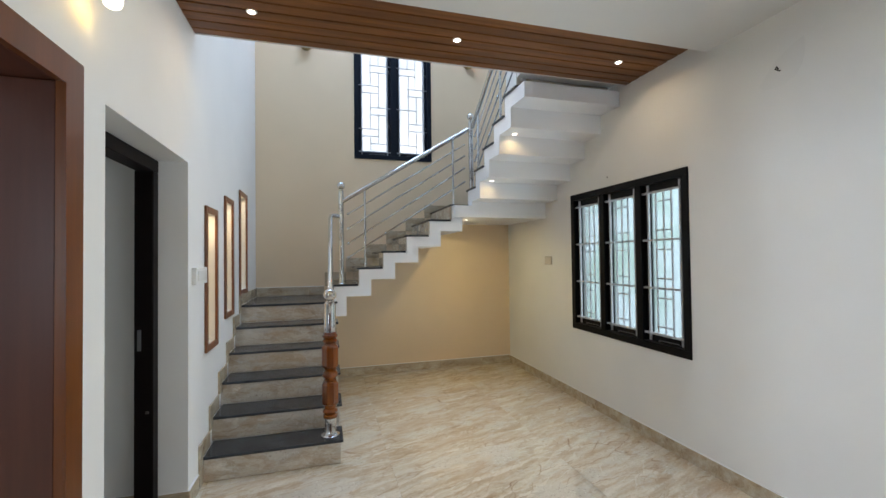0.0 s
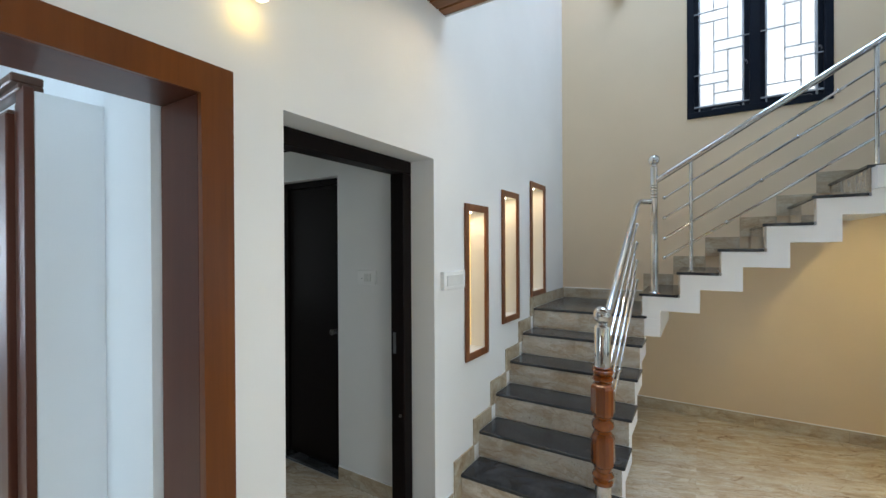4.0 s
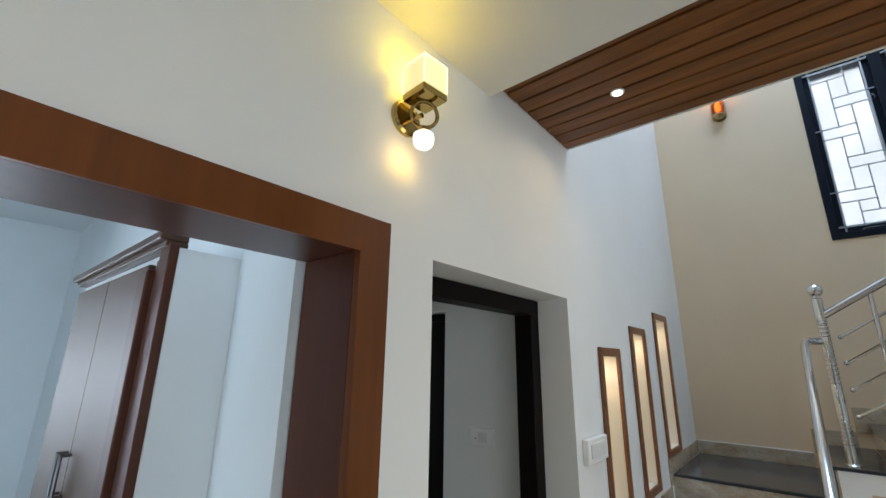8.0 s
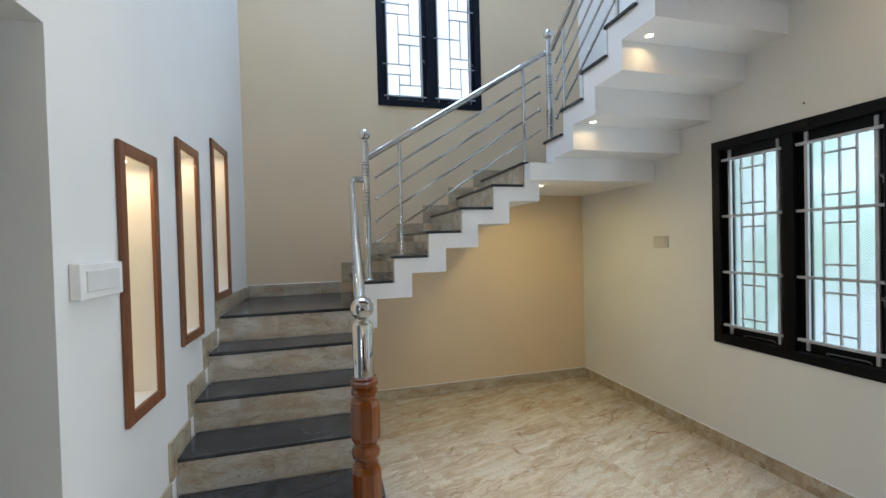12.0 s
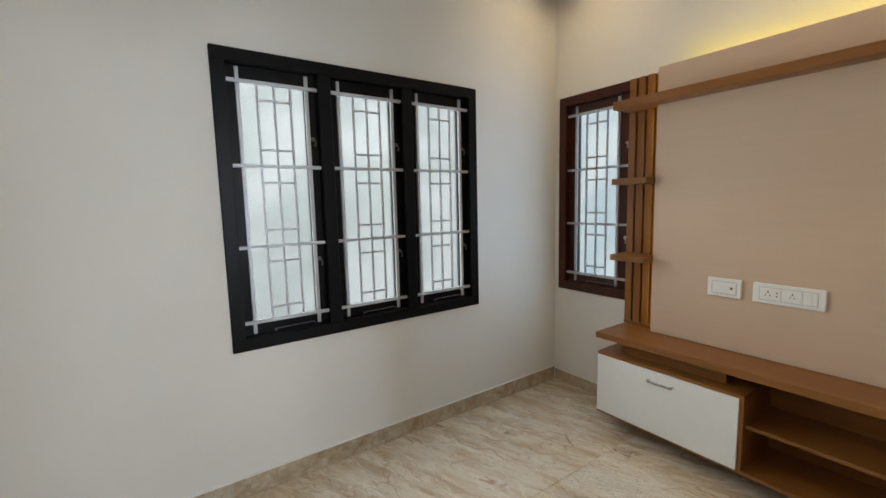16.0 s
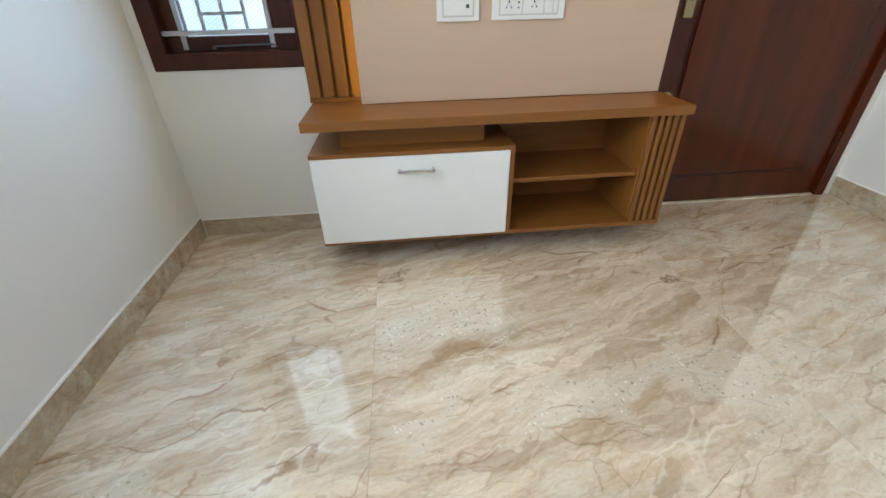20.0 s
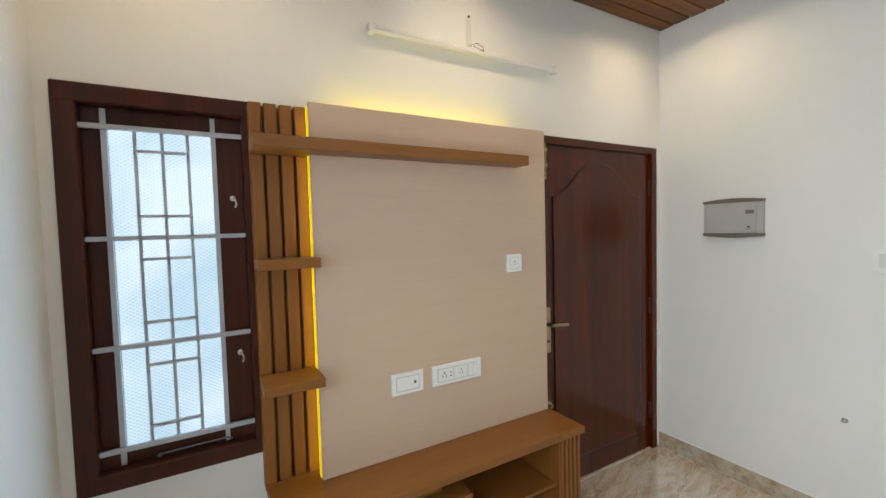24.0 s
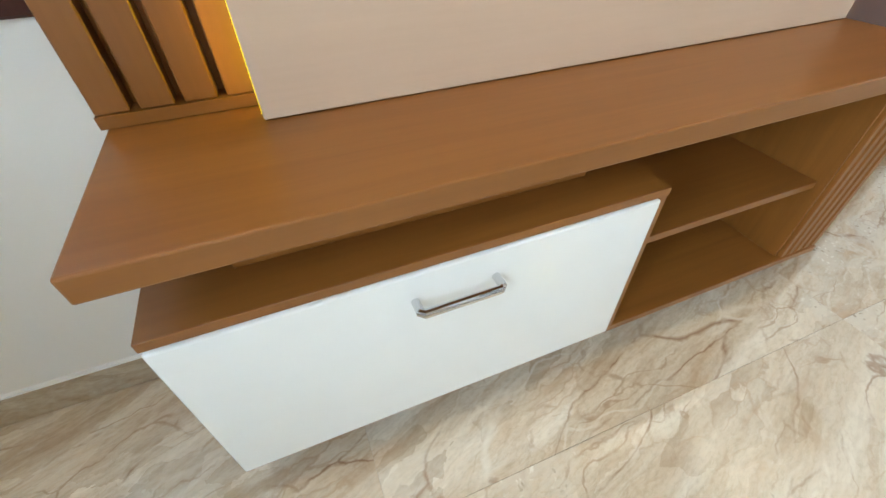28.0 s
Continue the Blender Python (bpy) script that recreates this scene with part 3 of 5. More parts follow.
for k in range(1, 6):
    x, z = X2 + RUN2 * (k - 1), LAND1 + RISE * k
    body.append((x + 0.012, x + RUN2 + SLAB, FY, L - 0.001, z - 0.127, z - 0.02))
    body.append((x + 0.012, x + SLAB, FY, L - 0.001, z - RISE - 0.127, z - 0.02))
x = X2 + 5 * RUN2
body.append((x + 0.012, x + SLAB, FY, L - 0.001, LAND2 - RISE - 0.127, LAND2 - 0.02))
body.append((x + 0.012, W - 0.001, Y3 - SLAB, L - 0.001, LAND2 - 0.15, LAND2 - 0.02))
for k in range(1, 6):
    y, z = Y3 - RUN3 * (k - 1), LAND2 + RISE * k
    body.append((2.35, W - 0.001, y - RUN3 - SLAB, y - 0.012, z - 0.148, z - 0.02))
    body.append((2.35, W - 0.001, y - SLAB, y - 0.012, z - RISE - 0.148, z - 0.02))
part("concrete_body", grid_solid(body), STAIRWHITE, stairs, "white painted folded concrete slab")


def tread(x0, x1, y0, y1, z):
    part("tread", box(x0, x1, y0, y1, z - 0.02, z, None, 0.004, 2), GRANITE, stairs, "dark grey granite tread")


def riser(x0, x1, y0, y1, z0, z1):
    part("riser", box(x0, x1, y0, y1, z0, z1, None, 0.001), TILE_RISER, stairs, "beige veined riser tile")


for k in range(1, 6):
    y, z = NOSES[k - 1], RISE * k
    tread(0.012, 0.908, y - 0.014, NOSES[k] - 0.001, z)
    riser(0.001, 0.889, y, y + 0.0115, z - RISE + (0.001 if k > 1 else 0.002), z - 0.0205)
y = Y1 + 5 * RUN1
riser(0.001, 0.889, y, y + 0.0115, LAND1 - RISE + 0.001, LAND1 - 0.0205)
tread(0.012, 0.908, y - 0.014, FY - 0.001, LAND1)
tread(0.012, X2 - 0.001, FY, L - 0.012, LAND1)
for k in range(1, 6):
    x, z = X2 + RUN2 * (k - 1), LAND1 + RISE * k
    tread(x - 0.012, x + RUN2 - 0.001, FY - 0.016, L - 0.012, z)
    riser(x, x + 0.0115, FY + 0.002, L - 0.012, z - RISE + 0.001, z - 0.0205)
x = X2 + 5 * RUN2
riser(x, x + 0.0115, FY + 0.002, L - 0.012, LAND2 - RISE + 0.001, LAND2 - 0.0205)
tread(x - 0.012, 2.345, FY - 0.016, L - 0.012, LAND2)
tread(2.346, W - 0.012, Y3 + 0.001, L - 0.012, LAND2)
for k in range(1, 6):
    y, z = Y3 - RUN3 * (k - 1), LAND2 + RISE * k
    tread(2.336, W - 0.012, y - RUN3 + 0.001, y + 0.012, z)
    riser(2.351, W - 0.012, y - 0.0115, y, z - RISE + 0.001, z - 0.0205)
riser(2.351, W - 0.012, 4.222 - 0.0005, 4.222 + 0.011, LAND2 + 5 * RISE + 0.001, UPPER - 0.001)


# ------------------------------------------------------------------ windows
def bar(bm, x0, z0, x1, z1, y, t=0.011):
    """A flat square bar of a grille, upright or level."""
    h = t / 2
    return box(min(x0, x1) - h, max(x0, x1) + h, y - h, y + h, min(z0, z1) - h, max(z0, z1) + h, bm)


RUNGS = (0.068, 0.271, 0.407, 0.609, 0.746, 0.945)


def window(name, m, w, h, panels, frame_mat, glass, label, grille=GRILLE, pattern="ladder", fw=0.06, mull=0.065, ratio=0.30, lean=0.0):
    """A timber casement window with a steel grille: frame, sashes with panes, bars, stays and latches."""
    ob = thing(name, 0, 0, 0, 0, label, "window", "", "structure")
    ob.matrix_basis = m
    rim = bmesh.new()
    y0, y1 = -0.012, 0.11
    box(0, w, y0, y1, 0, fw, rim, 0.004)
    box(0, w, y0, y1, h - fw, h, rim, 0.004)
    box(0, fw, y0 + 0.001, y1, fw - 0.004, h - fw + 0.004, rim, 0.003)
    box(w - fw, w, y0 + 0.001, y1, fw - 0.004, h - fw + 0.004, rim, 0.003)
    part("window_frame", rim, frame_mat, ob)
    pw = (w - 2 * fw - mull * (panels - 1)) / panels
    for k in range(panels):
        x0 = fw + k * (pw + mull)
        x1 = x0 + pw
        if k:
            part("mullion", box(x0 - mull, x0, y0 + 0.003, y1, fw - 0.003, h - fw + 0.003, None, 0.003), frame_mat, ob)
        sash = bmesh.new()
        sw, a, b = max(0.028, (pw - ratio) / 2), fw, h - fw
        swl, swr = sw - lean * 0.3, sw + lean
        box(x0 - 0.002, x1 + 0.002, 0.035, 0.075, a - 0.002, a + 0.052, sash, 0.003)
        box(x0 - 0.002, x1 + 0.002, 0.035, 0.075, b - 0.062, b + 0.002, sash, 0.003)
        box(x0 - 0.002, x0 + swl, 0.036, 0.075, a + 0.05, b - 0.06, sash, 0.004)
        box(x1 - swr, x1 + 0.002, 0.036, 0.075, a + 0.05, b - 0.06, sash, 0.004)
        leaf = part("sash", sash, frame_mat, ob)
        pane = part("pane", box(x0 + swl - 0.004, x1 - swr + 0.004, 0.056, 0.060, a + 0.047, b - 0.057), glass, leaf, "frosted ribbed glass")
        pane.visible_shadow = False
        g, inner = bmesh.new(), []
        gx0, gx1 = x0 + swl - 0.006, x1 - swr + 0.006
        span = gx1 - gx0

        def own():
            inner.append(bmesh.new())
            return inner[-1]

        zt, zb = h - 0.098 * h / 1.02, 0.094 * h / 1.02
        if pattern == "ladder":
            for f in (0.0, 0.339, 0.678, 1.0):
                z = zt + (zb - zt) * f
                bar(g if f in (0.0, 1.0) else own(), x0 - 0.006, z, x1 + 0.006, z, 0.0165, 0.016)
            for x in (gx0, gx1):
                bar(g, x, zb - 0.05, x, zt + 0.055, 0.0305, 0.016)
            for f in (0.26, 0.505, 0.745):
                bar(own(), gx0 + span * f, zb, gx0 + span * f, zt, 0.029, 0.0105)
            for f in RUNGS:
                z = zt + (zb - zt) * f
                bar(own(), gx0 + span * 0.26, z, gx0 + span * 0.745, z, 0.0215, 0.0105)
        else:
            zt, zb = h - 0.114, 0.100
            flip = k == 1
            X = lambda f: gx0 + span * ((1 - f) if flip else f)
            Z = lambda f: zt + (zb - zt) * f
            for f in (0.0, 1.0):
                bar(g, x0 - 0.004, Z(f), x1 + 0.004, Z(f), 0.0165, 0.013)
            for x in (gx0, gx1):
                bar(g, x, zb - 0.04, x, zt + 0.05, 0.0295, 0.013)
            level = [(0.07, 0, 0.66), (0.20, 0.34, 1.12), (0.265, 0.34, 1), (0.39, -0.16, 0.66), (0.457, 0, 0.66), (0.59, 0.34, 1.14)]
            upright = [(0.34, 0.07, 0.39), (0.66, 0.0, 0.20)]
            if flip:
                level += [(0.72, 0, 0.62), (0.787, -0.16, 0.62), (0.925, 0.30, 1)]
                upright += [(0.62, 0.265, 0.59), (0.62, 0.585, 0.925), (0.30, 0.46, 0.72), (0.30, 0.787, 1.0)]
            else:
                level += [(0.857, 0, 0.66), (0.924, 0.34, 1), (0.657, 0.34, 1), (0.79, -0.16, 0.66)]
                upright += [(0.66, 0.265, 0.59), (0.34, 0.46, 0.79), (0.66, 0.65, 0.924), (0.34, 0.857, 1.0)]
            for f, u0, u1 in level:
                bar(own(), X(u0), Z(f), X(u1), Z(f), 0.0215, 0.0085)
            for u, f0, f1 in upright:
                bar(own(), X(u), Z(f0), X(u), Z(f1), 0.029, 0.0085)
        bars = part("grille", g, grille, ob, "silver painted steel grille")
        for one in inner:
            part("grille_bar", one, grille, bars)
        stay = tube([(x0 + pw * 0.33, 0.026, a + 0.012), (x0 + pw * 0.36, 0.022, a + 0.018), (x0 + pw * 0.80, 0.022, a + 0.020), (x0 + pw * 0.83, 0.026, a + 0.010)], 0.0035, None, 8)
        tube([(x0 + pw * 0.345, 0.034, a + 0.012), (x0 + pw * 0.345, 0.018, a + 0.012)], 0.006, stay, 8)
        part("window_stay", stay, DARKSTEEL, ob, "thin steel window stay")
        for z in (a + 0.24 * h, a + 0.68 * h):
            xl = x1 - sw * 0.5
            c = lathe([(0.011, 0), (0.011, 0.003), (0.006, 0.006)], xl, 0.036, z + 0.012, None, 12, "y")
            tube([(xl, 0.034, z + 0.012), (xl - 0.004, 0.022, z + 0.013), (xl + 0.007, 0.020, z + 0.004), (xl + 0.011, 0.020, z - 0.012), (xl + 0.006, 0.022, z - 0.024)], 0.0035, c, 8)
            part("latch", c, ROD if frame_mat is BROWNFRAME else DARKSTEEL, ob, "small casement hook")
    sill = box(0.002, w - 0.002, 0.112, 0.225, 0.004, 0.024)
    part("window_sill", sill, GRANITE, ob)
    return ob


def wall_pose(side, u, z):
    """A frame of reference on an inner wall face: x to the right as one faces the wall, y into the wall."""
    return {"back": pose(u, L, z), "right": pose(W, u, z, 0, 0, -90), "front": pose(u, 0, z, 0, 0, 180), "left": pose(0, u, z, 0, 0, 90), "bed": pose(BX, u, z, 0, 0, 90), "lobby": pose(u, LY1, z)}[side]



window("window_1", wall_pose("right", 4.848, 0.721), 1.45, 1.365, 3, BLACK, GLASS_A, "black framed three-panel window with a silver grille")
window("window_2", wall_pose("right", 2.252, 0.718), 1.482, 1.382, 3, BLACK, GLASS_B, "black framed three-panel window with a silver grille")
window("window_3", wall_pose("front", 3.22, 0.73), 0.615, 1.39, 1, BROWNFRAME, GLASS_C, "dark brown framed single window with a silver grille", GRILLE, "ladder", 0.062, 0.06, 0.335, 0.026)
window("window_4", wall_pose("back", 1.156, 2.730), 1.008, 1.618, 2, NAVYBLACK, GLASS_T, "tall blue-black framed stairwell window with thin bars", GRILLEDARK, "maze", 0.055, 0.075, 0.315)
window("window_5", wall_pose("bed", 0.83, 0.77), 1.155, 1.465, 2, BLACK, GLASS_D, "black framed two-panel bedroom window with bars", GRILLEDARK, "ladder", 0.06, 0.065, 0.36)

# ------------------------------------------------------------------ doors
door = thing("door_1", 0, 0, 0, 180, "closed dark reddish-brown polished wooden entrance door", "door", "", "structure")
door.matrix_basis = wall_pose("front", 1.185, 0)
DW = 1.135
rim = bmesh.new()
box(-0.021, 0.045, -0.012, 0.12, 0, 2.13, rim, 0.004)
box(DW - 0.055, DW, -0.012, 0.12, 0, 2.13, rim, 0.004)
part("door_frame", rim, DOORWOOD, door)
part("door_head", box(0.045, DW - 0.055, -0.011, 0.12, 2.085, 2.13, None, 0.004), DOORWOOD_X, door)
leaf = part("door_leaf", box(0.044, DW - 0.054, 0.014, 0.054, 0.006, 2.086, None, 0.002), DOORWOOD, door)


def arched(x0, x1, z0, z1, rise, n=28):
    """An upright panel whose head swells up in an ogee towards the middle."""
    pts = [(x0, z0), (x1, z0)]
    for k in range(n + 1):
        f = 1 - k / n
        s = min(1.0, 2 * min(f, 1 - f) / 0.86)
        pts.append((x0 + (x1 - x0) * f, z1 + rise * (s * s * (3 - 2 * s))))
    return pts


# flat dark rim: the groove's shade is painted on, not cut
groove = plate(arched(0.148, DW - 0.148, 0.144, 1.794, 0.206), 0.0136, 0.02)
part("panel_groove", groove, DOORDARK, leaf, "groove round the raised panel, drawn as a shade-dark rim")
raised = plate(arched(0.158, DW - 0.158, 0.154, 1.784, 0.2035), 0.006, 0.0185)
bmesh.ops.bevel(raised, geom=[e for e in raised.edges if all(v.co.y < 0.007 for v in e.verts)], offset=0.007, segments=2, affect="EDGES")
part("raised_panel", raised, DOORWOOD, leaf)
hand = bmesh.new()
box(0.085, 0.130, 0.004, 0.014, 0.86, 1.13, hand, 0.004, 2)
part("handle_plate", hand, BRASS, leaf, "antique brass lock plate")
lev = lathe([(0.012, 0), (0.012, 0.03), (0.008, 0.045)], 0.105, 0.006, 1.03, None, 12, "y")
tube([(0.105, -0.035, 1.03), (0.14, -0.042, 1.03), (0.225, -0.040, 1.022)], 0.009, lev, 10)
part("lever", lev, BRASS, leaf)
part("key_cylinder", lathe([(0.008, 0), (0.008, 0.006)], 0.107, 0.004, 0.93, None, 12, "y"), DARKPLASTIC, leaf)
part("lock_knob", lathe([(0.022, 0), (0.022, 0.01), (0.010, 0.014), (0.014, 0.03), (0.010, 0.036)], 0.105, 0.014, 0.545, None, 16, "y"), BRASS, leaf)
bolt = box(0.075, 0.115, 0.006, 0.014, 1.88, 2.10, None, 0.002)
tube([(0.095, -0.002, 1.90), (0.095, -0.002, 2.125)], 0.007, bolt, 8)
box(0.080, 0.110, -0.008, 0.012, 2.04, 2.06, bolt, 0.002)
box(0.080, 0.110, -0.008, 0.012, 1.95, 1.97, bolt, 0.002)
tube([(0.095, -0.004, 1.915), (0.068, -0.018, 1.915)], 0.005, bolt, 8)
part("tower_bolt", bolt, BRASS, leaf, "brass tower bolt")
bolt2 = box(0.062, 0.20, 0.006, 0.014, 0.095, 0.13, None, 0.002)
tube([(0.02, -0.002, 0.1125), (0.19, -0.002, 0.1125)], 0.007, bolt2, 8)
box(0.09, 0.11, -0.008, 0.012, 0.098, 0.127, bolt2, 0.002)
box(0.15, 0.17, -0.008, 0.012, 0.098, 0.127, bolt2, 0.002)
part("side_bolt", bolt2, BRASS, leaf, "brass side bolt")
for z in (0.28, 1.03, 1.86):
    part("hinge", tube([(DW - 0.057, 0.008, z - 0.055), (DW - 0.057, 0.008, z + 0.055)], 0.009, None, 10), BROWNFRAME, door)
part("threshold", box(0.045, DW - 0.055, -0.0005, 0.12, -0.05, 0.0065), TILE, door, "beige tile under the door")

opening = thing("door_2", 0, 0, 0, 0, "wide red-brown polished wood lined doorway to the bedroom", "door frame", "", "structure")
opening.matrix_basis = wall_pose("left", 1.478, 0)
OW = 1.216
arch = plate([(0, 0), (0.088, 0), (0.088, 2.022), (OW - 0.097, 2.022), (OW - 0.097, 0), (OW, 0), (OW, 2.113), (0, 2.113)], -0.03, 0.0)
bmesh.ops.bevel(arch, geom=[e for e in arch.edges if all(v.co.y < -0.02 for v in e.verts)], offset=0.006, segments=2, affect="EDGES")
part("architrave", arch, REDWOOD, opening)
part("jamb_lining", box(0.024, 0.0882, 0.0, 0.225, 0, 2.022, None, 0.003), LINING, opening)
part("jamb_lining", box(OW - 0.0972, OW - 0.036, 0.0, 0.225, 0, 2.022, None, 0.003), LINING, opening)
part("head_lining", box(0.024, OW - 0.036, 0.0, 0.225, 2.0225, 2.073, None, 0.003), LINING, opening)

dark = thing("door_3", 0, 0, 0, 0, "black-brown door frame set deep in the opening", "door frame", "", "structure")
dark.matrix_basis = wall_pose("left", 2.896, 0)
for a, b in ((0, 0.075), (0.978 - 0.075, 0.978)):
    part("door_frame", box(a, b, 0.155, 0.25, 0.002, 1.98, None, 0.004), BLACKWOOD, dark)
part("door_head", box(0, 0.978, 0.154, 0.25, 1.98, 2.053, None, 0.004), BLACKWOOD, dark)
strike = box(0.978 - 0.0765, 0.978 - 0.074, 0.214, 0.234, 0.955, 1.075, None, 0.001)
part("strike_plate", strike, DARKSTEEL, dark, "small steel strike plate")
part("latch_stub", box(0.978 - 0.085, 0.978 - 0.074, 0.175, 0.19, 0.60, 0.615, None, 0.002), DARKPLASTIC, dark)

inner = thing("door_4", 0, 0, 0, 0, "closed black-brown bathroom door in the lobby wall", "door", "", "structure")
inner.matrix_basis = wall_pose("lobby", -1.43, 0)
rim = bmesh.new()
box(0.002, 0.05, 0.055, 0.10, 0.03, 2.044, rim, 0.003)
box(0.58, 0.628, 0.055, 0.10, 0.03, 2.044, rim, 0.003)
box(0.05, 0.58, 0.056, 0.10, 2.0, 2.044, rim, 0.003)
part("door_frame", rim, BLACKWOOD, inner)
part("door_leaf", box(0.052, 0.578, 0.07, 0.098, 0.035, 1.998, None, 0.003), BLACKWOOD, inner)
part("door_knob", lathe([(0.02, 0), (0.012, 0.02), (0.022, 0.04), (0.012, 0.055)], 0.54, 0.07, 0.98, None, 14, "y"), DARKPLASTIC, inner)
part("threshold", box(0.002, 0.628, -0.01, 0.105, 0.011, 0.03, None, 0.002), GRANITE, inner)

# ------------------------------------------------------------------ niches with their frames
for n, (a, b, c, d) in enumerate(NICHES):
    nf = thing("niche_frame", 0, 0, 0, 0, "brown wooden frame round a softly lit wall niche", "niche", "lit niches beside the stairs")
    nf.matrix_basis = wall_pose("left", a, c)
    w, h, t = b - a, d - c, 0.046
    part("frame_side", box(0, t, -0.016, -0.0005, 0, h, None, 0.004, 2), NICHEWOOD, nf)
    part("frame_side", box(w - t, w, -0.016, -0.0005, 0, h, None, 0.004, 2), NICHEWOOD, nf)
    part("frame_top", box(t, w - t, -0.0155, -0.0005, h - t, h, None, 0.003), NICHEWOOD, nf)
    part("frame_bottom", box(t, w - t, -0.0155, -0.0005, 0, t, None, 0.003), NICHEWOOD, nf)
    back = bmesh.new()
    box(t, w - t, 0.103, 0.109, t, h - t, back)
    part("niche_back", back, NICHEGLOW, nf, "pale niche lining with a glow of its own")
    part("niche_light", lathe([(0.022, 0), (0.022, 0.004)], w / 2, 0.055, h - t - 0.005, None, 14), LENS, nf, "small lit downlight")
    area_lamp("niche_lamp", wall_pose("left", a + w / 2, c + h - t - 0.008) @ pose(0, 0.055, 0), 0.04, 0.04, 0.5, (1.0, 0.78, 0.50), 170, "DISK")

# ------------------------------------------------------------------ stair railing
rail = thing("stair_railing", 0.82, 4.25, RISE, 0, "polished stainless steel stair railing with thin rods", "railing")


def rp(name, bm, mat, parent=rail, label="", smooth=True):
    bmesh.ops.translate(bm, verts=bm.verts, vec=(-0.82, -4.25, -RISE))
    return part(name, bm, mat, parent, label, smooth)


def turned(n, bands):
    """Radii of a pole with stacked grooved rings between the given heights."""
    prof = []
    for z0, z1, r, rings in bands:
        if not rings:
            prof += [(r, z0), (r, z1)]
            continue
        for k in range(rings):
            s = (z1 - z0) / rings
            a = z0 + s * k
            prof += [(r * 0.86, a), (r * 0.86, a + s * 0.18), (r * 1.08, a + s * 0.40), (r * 1.08, a + s * 0.78), (r * 0.86, a + s)]
    return prof


NX, NY = 0.82, 4.25
nw = rp("newel_post", lathe([(0.066, 0), (0.066, 0.006), (0.058, 0.012), (0.050, 0.014), (0.046, 0.022), (0.041, 0.030), (0.041, 0.13)], NX, NY, RISE, None, 28), STEEL, rail, "steel and turned wood newel post")
prof = [(0.044, 0.128), (0.052, 0.135), (0.052, 0.15), (0.044, 0.156), (0.050, 0.166), (0.056, 0.178), (0.050, 0.19), (0.040, 0.198), (0.046, 0.21), (0.048, 0.225)]
rp("wood_block", lathe(prof, NX, NY, RISE, None, 28), TURNED, nw, "glossy turned red-brown wood")


def block(z0, z1, r):
    own = lathe([(r * 0.74, z0), (r * 0.94, z0 + 0.010), (r * 1.03, z0 + 0.026), (r * 1.03, z1 - 0.026), (r * 0.94, z1 - 0.010), (r * 0.74, z1)], NX, NY, RISE, None, 8)
    bmesh.ops.rotate(own, verts=own.verts, cent=(NX, NY, 0), matrix=Matrix.Rotation(radians(22.5), 3, "Z"))
    return own


rp("wood_block", block(0.222, 0.40, 0.060), TURNED, nw, "faceted turned wood", False)
rp("wood_block", lathe([(0.040, 0.398), (0.047, 0.405), (0.038, 0.415), (0.054, 0.43), (0.058, 0.445), (0.054, 0.46), (0.038, 0.475), (0.047, 0.485), (0.040, 0.492)], NX, NY, RISE, None, 28), TURNED, nw, "turned wood ring")
rp("wood_block", block(0.490, 0.665, 0.060), TURNED, nw, "faceted turned wood", False)
rp("wood_block", lathe([(0.046, 0.663), (0.044, 0.675), (0.053, 0.685), (0.053, 0.70), (0.043, 0.707), (0.055, 0.72), (0.055, 0.735), (0.045, 0.742), (0.050, 0.75), (0.040, 0.757)], NX, NY, RISE, None, 28), TURNED, nw, "turned wood ring")
rp("steel_sleeve", lathe([(0.042, 0.755), (0.042, 0.960), (0.036, 0.970), (0.028, 0.975), (0.026, 0.985)], NX, NY, RISE, None, 28), STEEL, nw)
rp("finial_ball", ball((NX, NY, 1.197), 0.047, None, 28), STEEL, nw)


def newel(x, y, z, zball):
    """A steel tube with three bands of cut rings, a collar and a ball."""
    h, r = zball - z, 0.027
    p = [(0.040, 0), (0.040, 0.006), (0.034, 0.012), (r, 0.016)]
    p += turned(0, [(0.016, 0.11, r, 0), (0.11, 0.25, r, 6), (0.25, h * 0.44, r, 0), (h * 0.44, h * 0.62, r, 7), (h * 0.62, h * 0.71, r, 0), (h * 0.71, h * 0.81, r, 4), (h * 0.81, h - 0.055, r, 0)])
    p += [(0.020, h - 0.048), (0.018, h - 0.035)]
    n = rp("newel_post", lathe(p, x, y, z, None, 24), STEEL, rail, "grooved steel newel post")
    rp("finial_ball", ball((x, y, zball), 0.041, None, 24), STEEL, n)


N2, N3 = (0.955, 5.54), (2.395, 5.50)
newel(*N2, LAND1 + RISE, 2.228)
newel(*N3, LAND2 + RISE, 3.06)


def rods(a, b, offs, r=0.0085):
    """Thin rods below a handrail line, with ball ends and joints."""
    a, b = Vector(a), Vector(b)
    for n, (da, db) in enumerate(offs):
        p, q = a + Vector((0, 0, da)), b + Vector((0, 0, db))
        g = tube([p, q], r, None, 8)
        rod = rp("rail_rod", g, STEEL)
        for c in (p, q, p.lerp(q, 0.76 - 0.152 * n)):
            rp("rod_ball", ball(c, 0.014, None, 12), STEEL, rod)


rp("handrail", tube([(0.82, 4.27, 1.125), (0.825, 4.34, 1.165), (0.845, 5.40, 1.865), (0.855, 5.46, 1.898), (0.875, 5.50, 1.908), (0.94, 5.54, 1.908)], 0.0215, None, 16), STEEL)
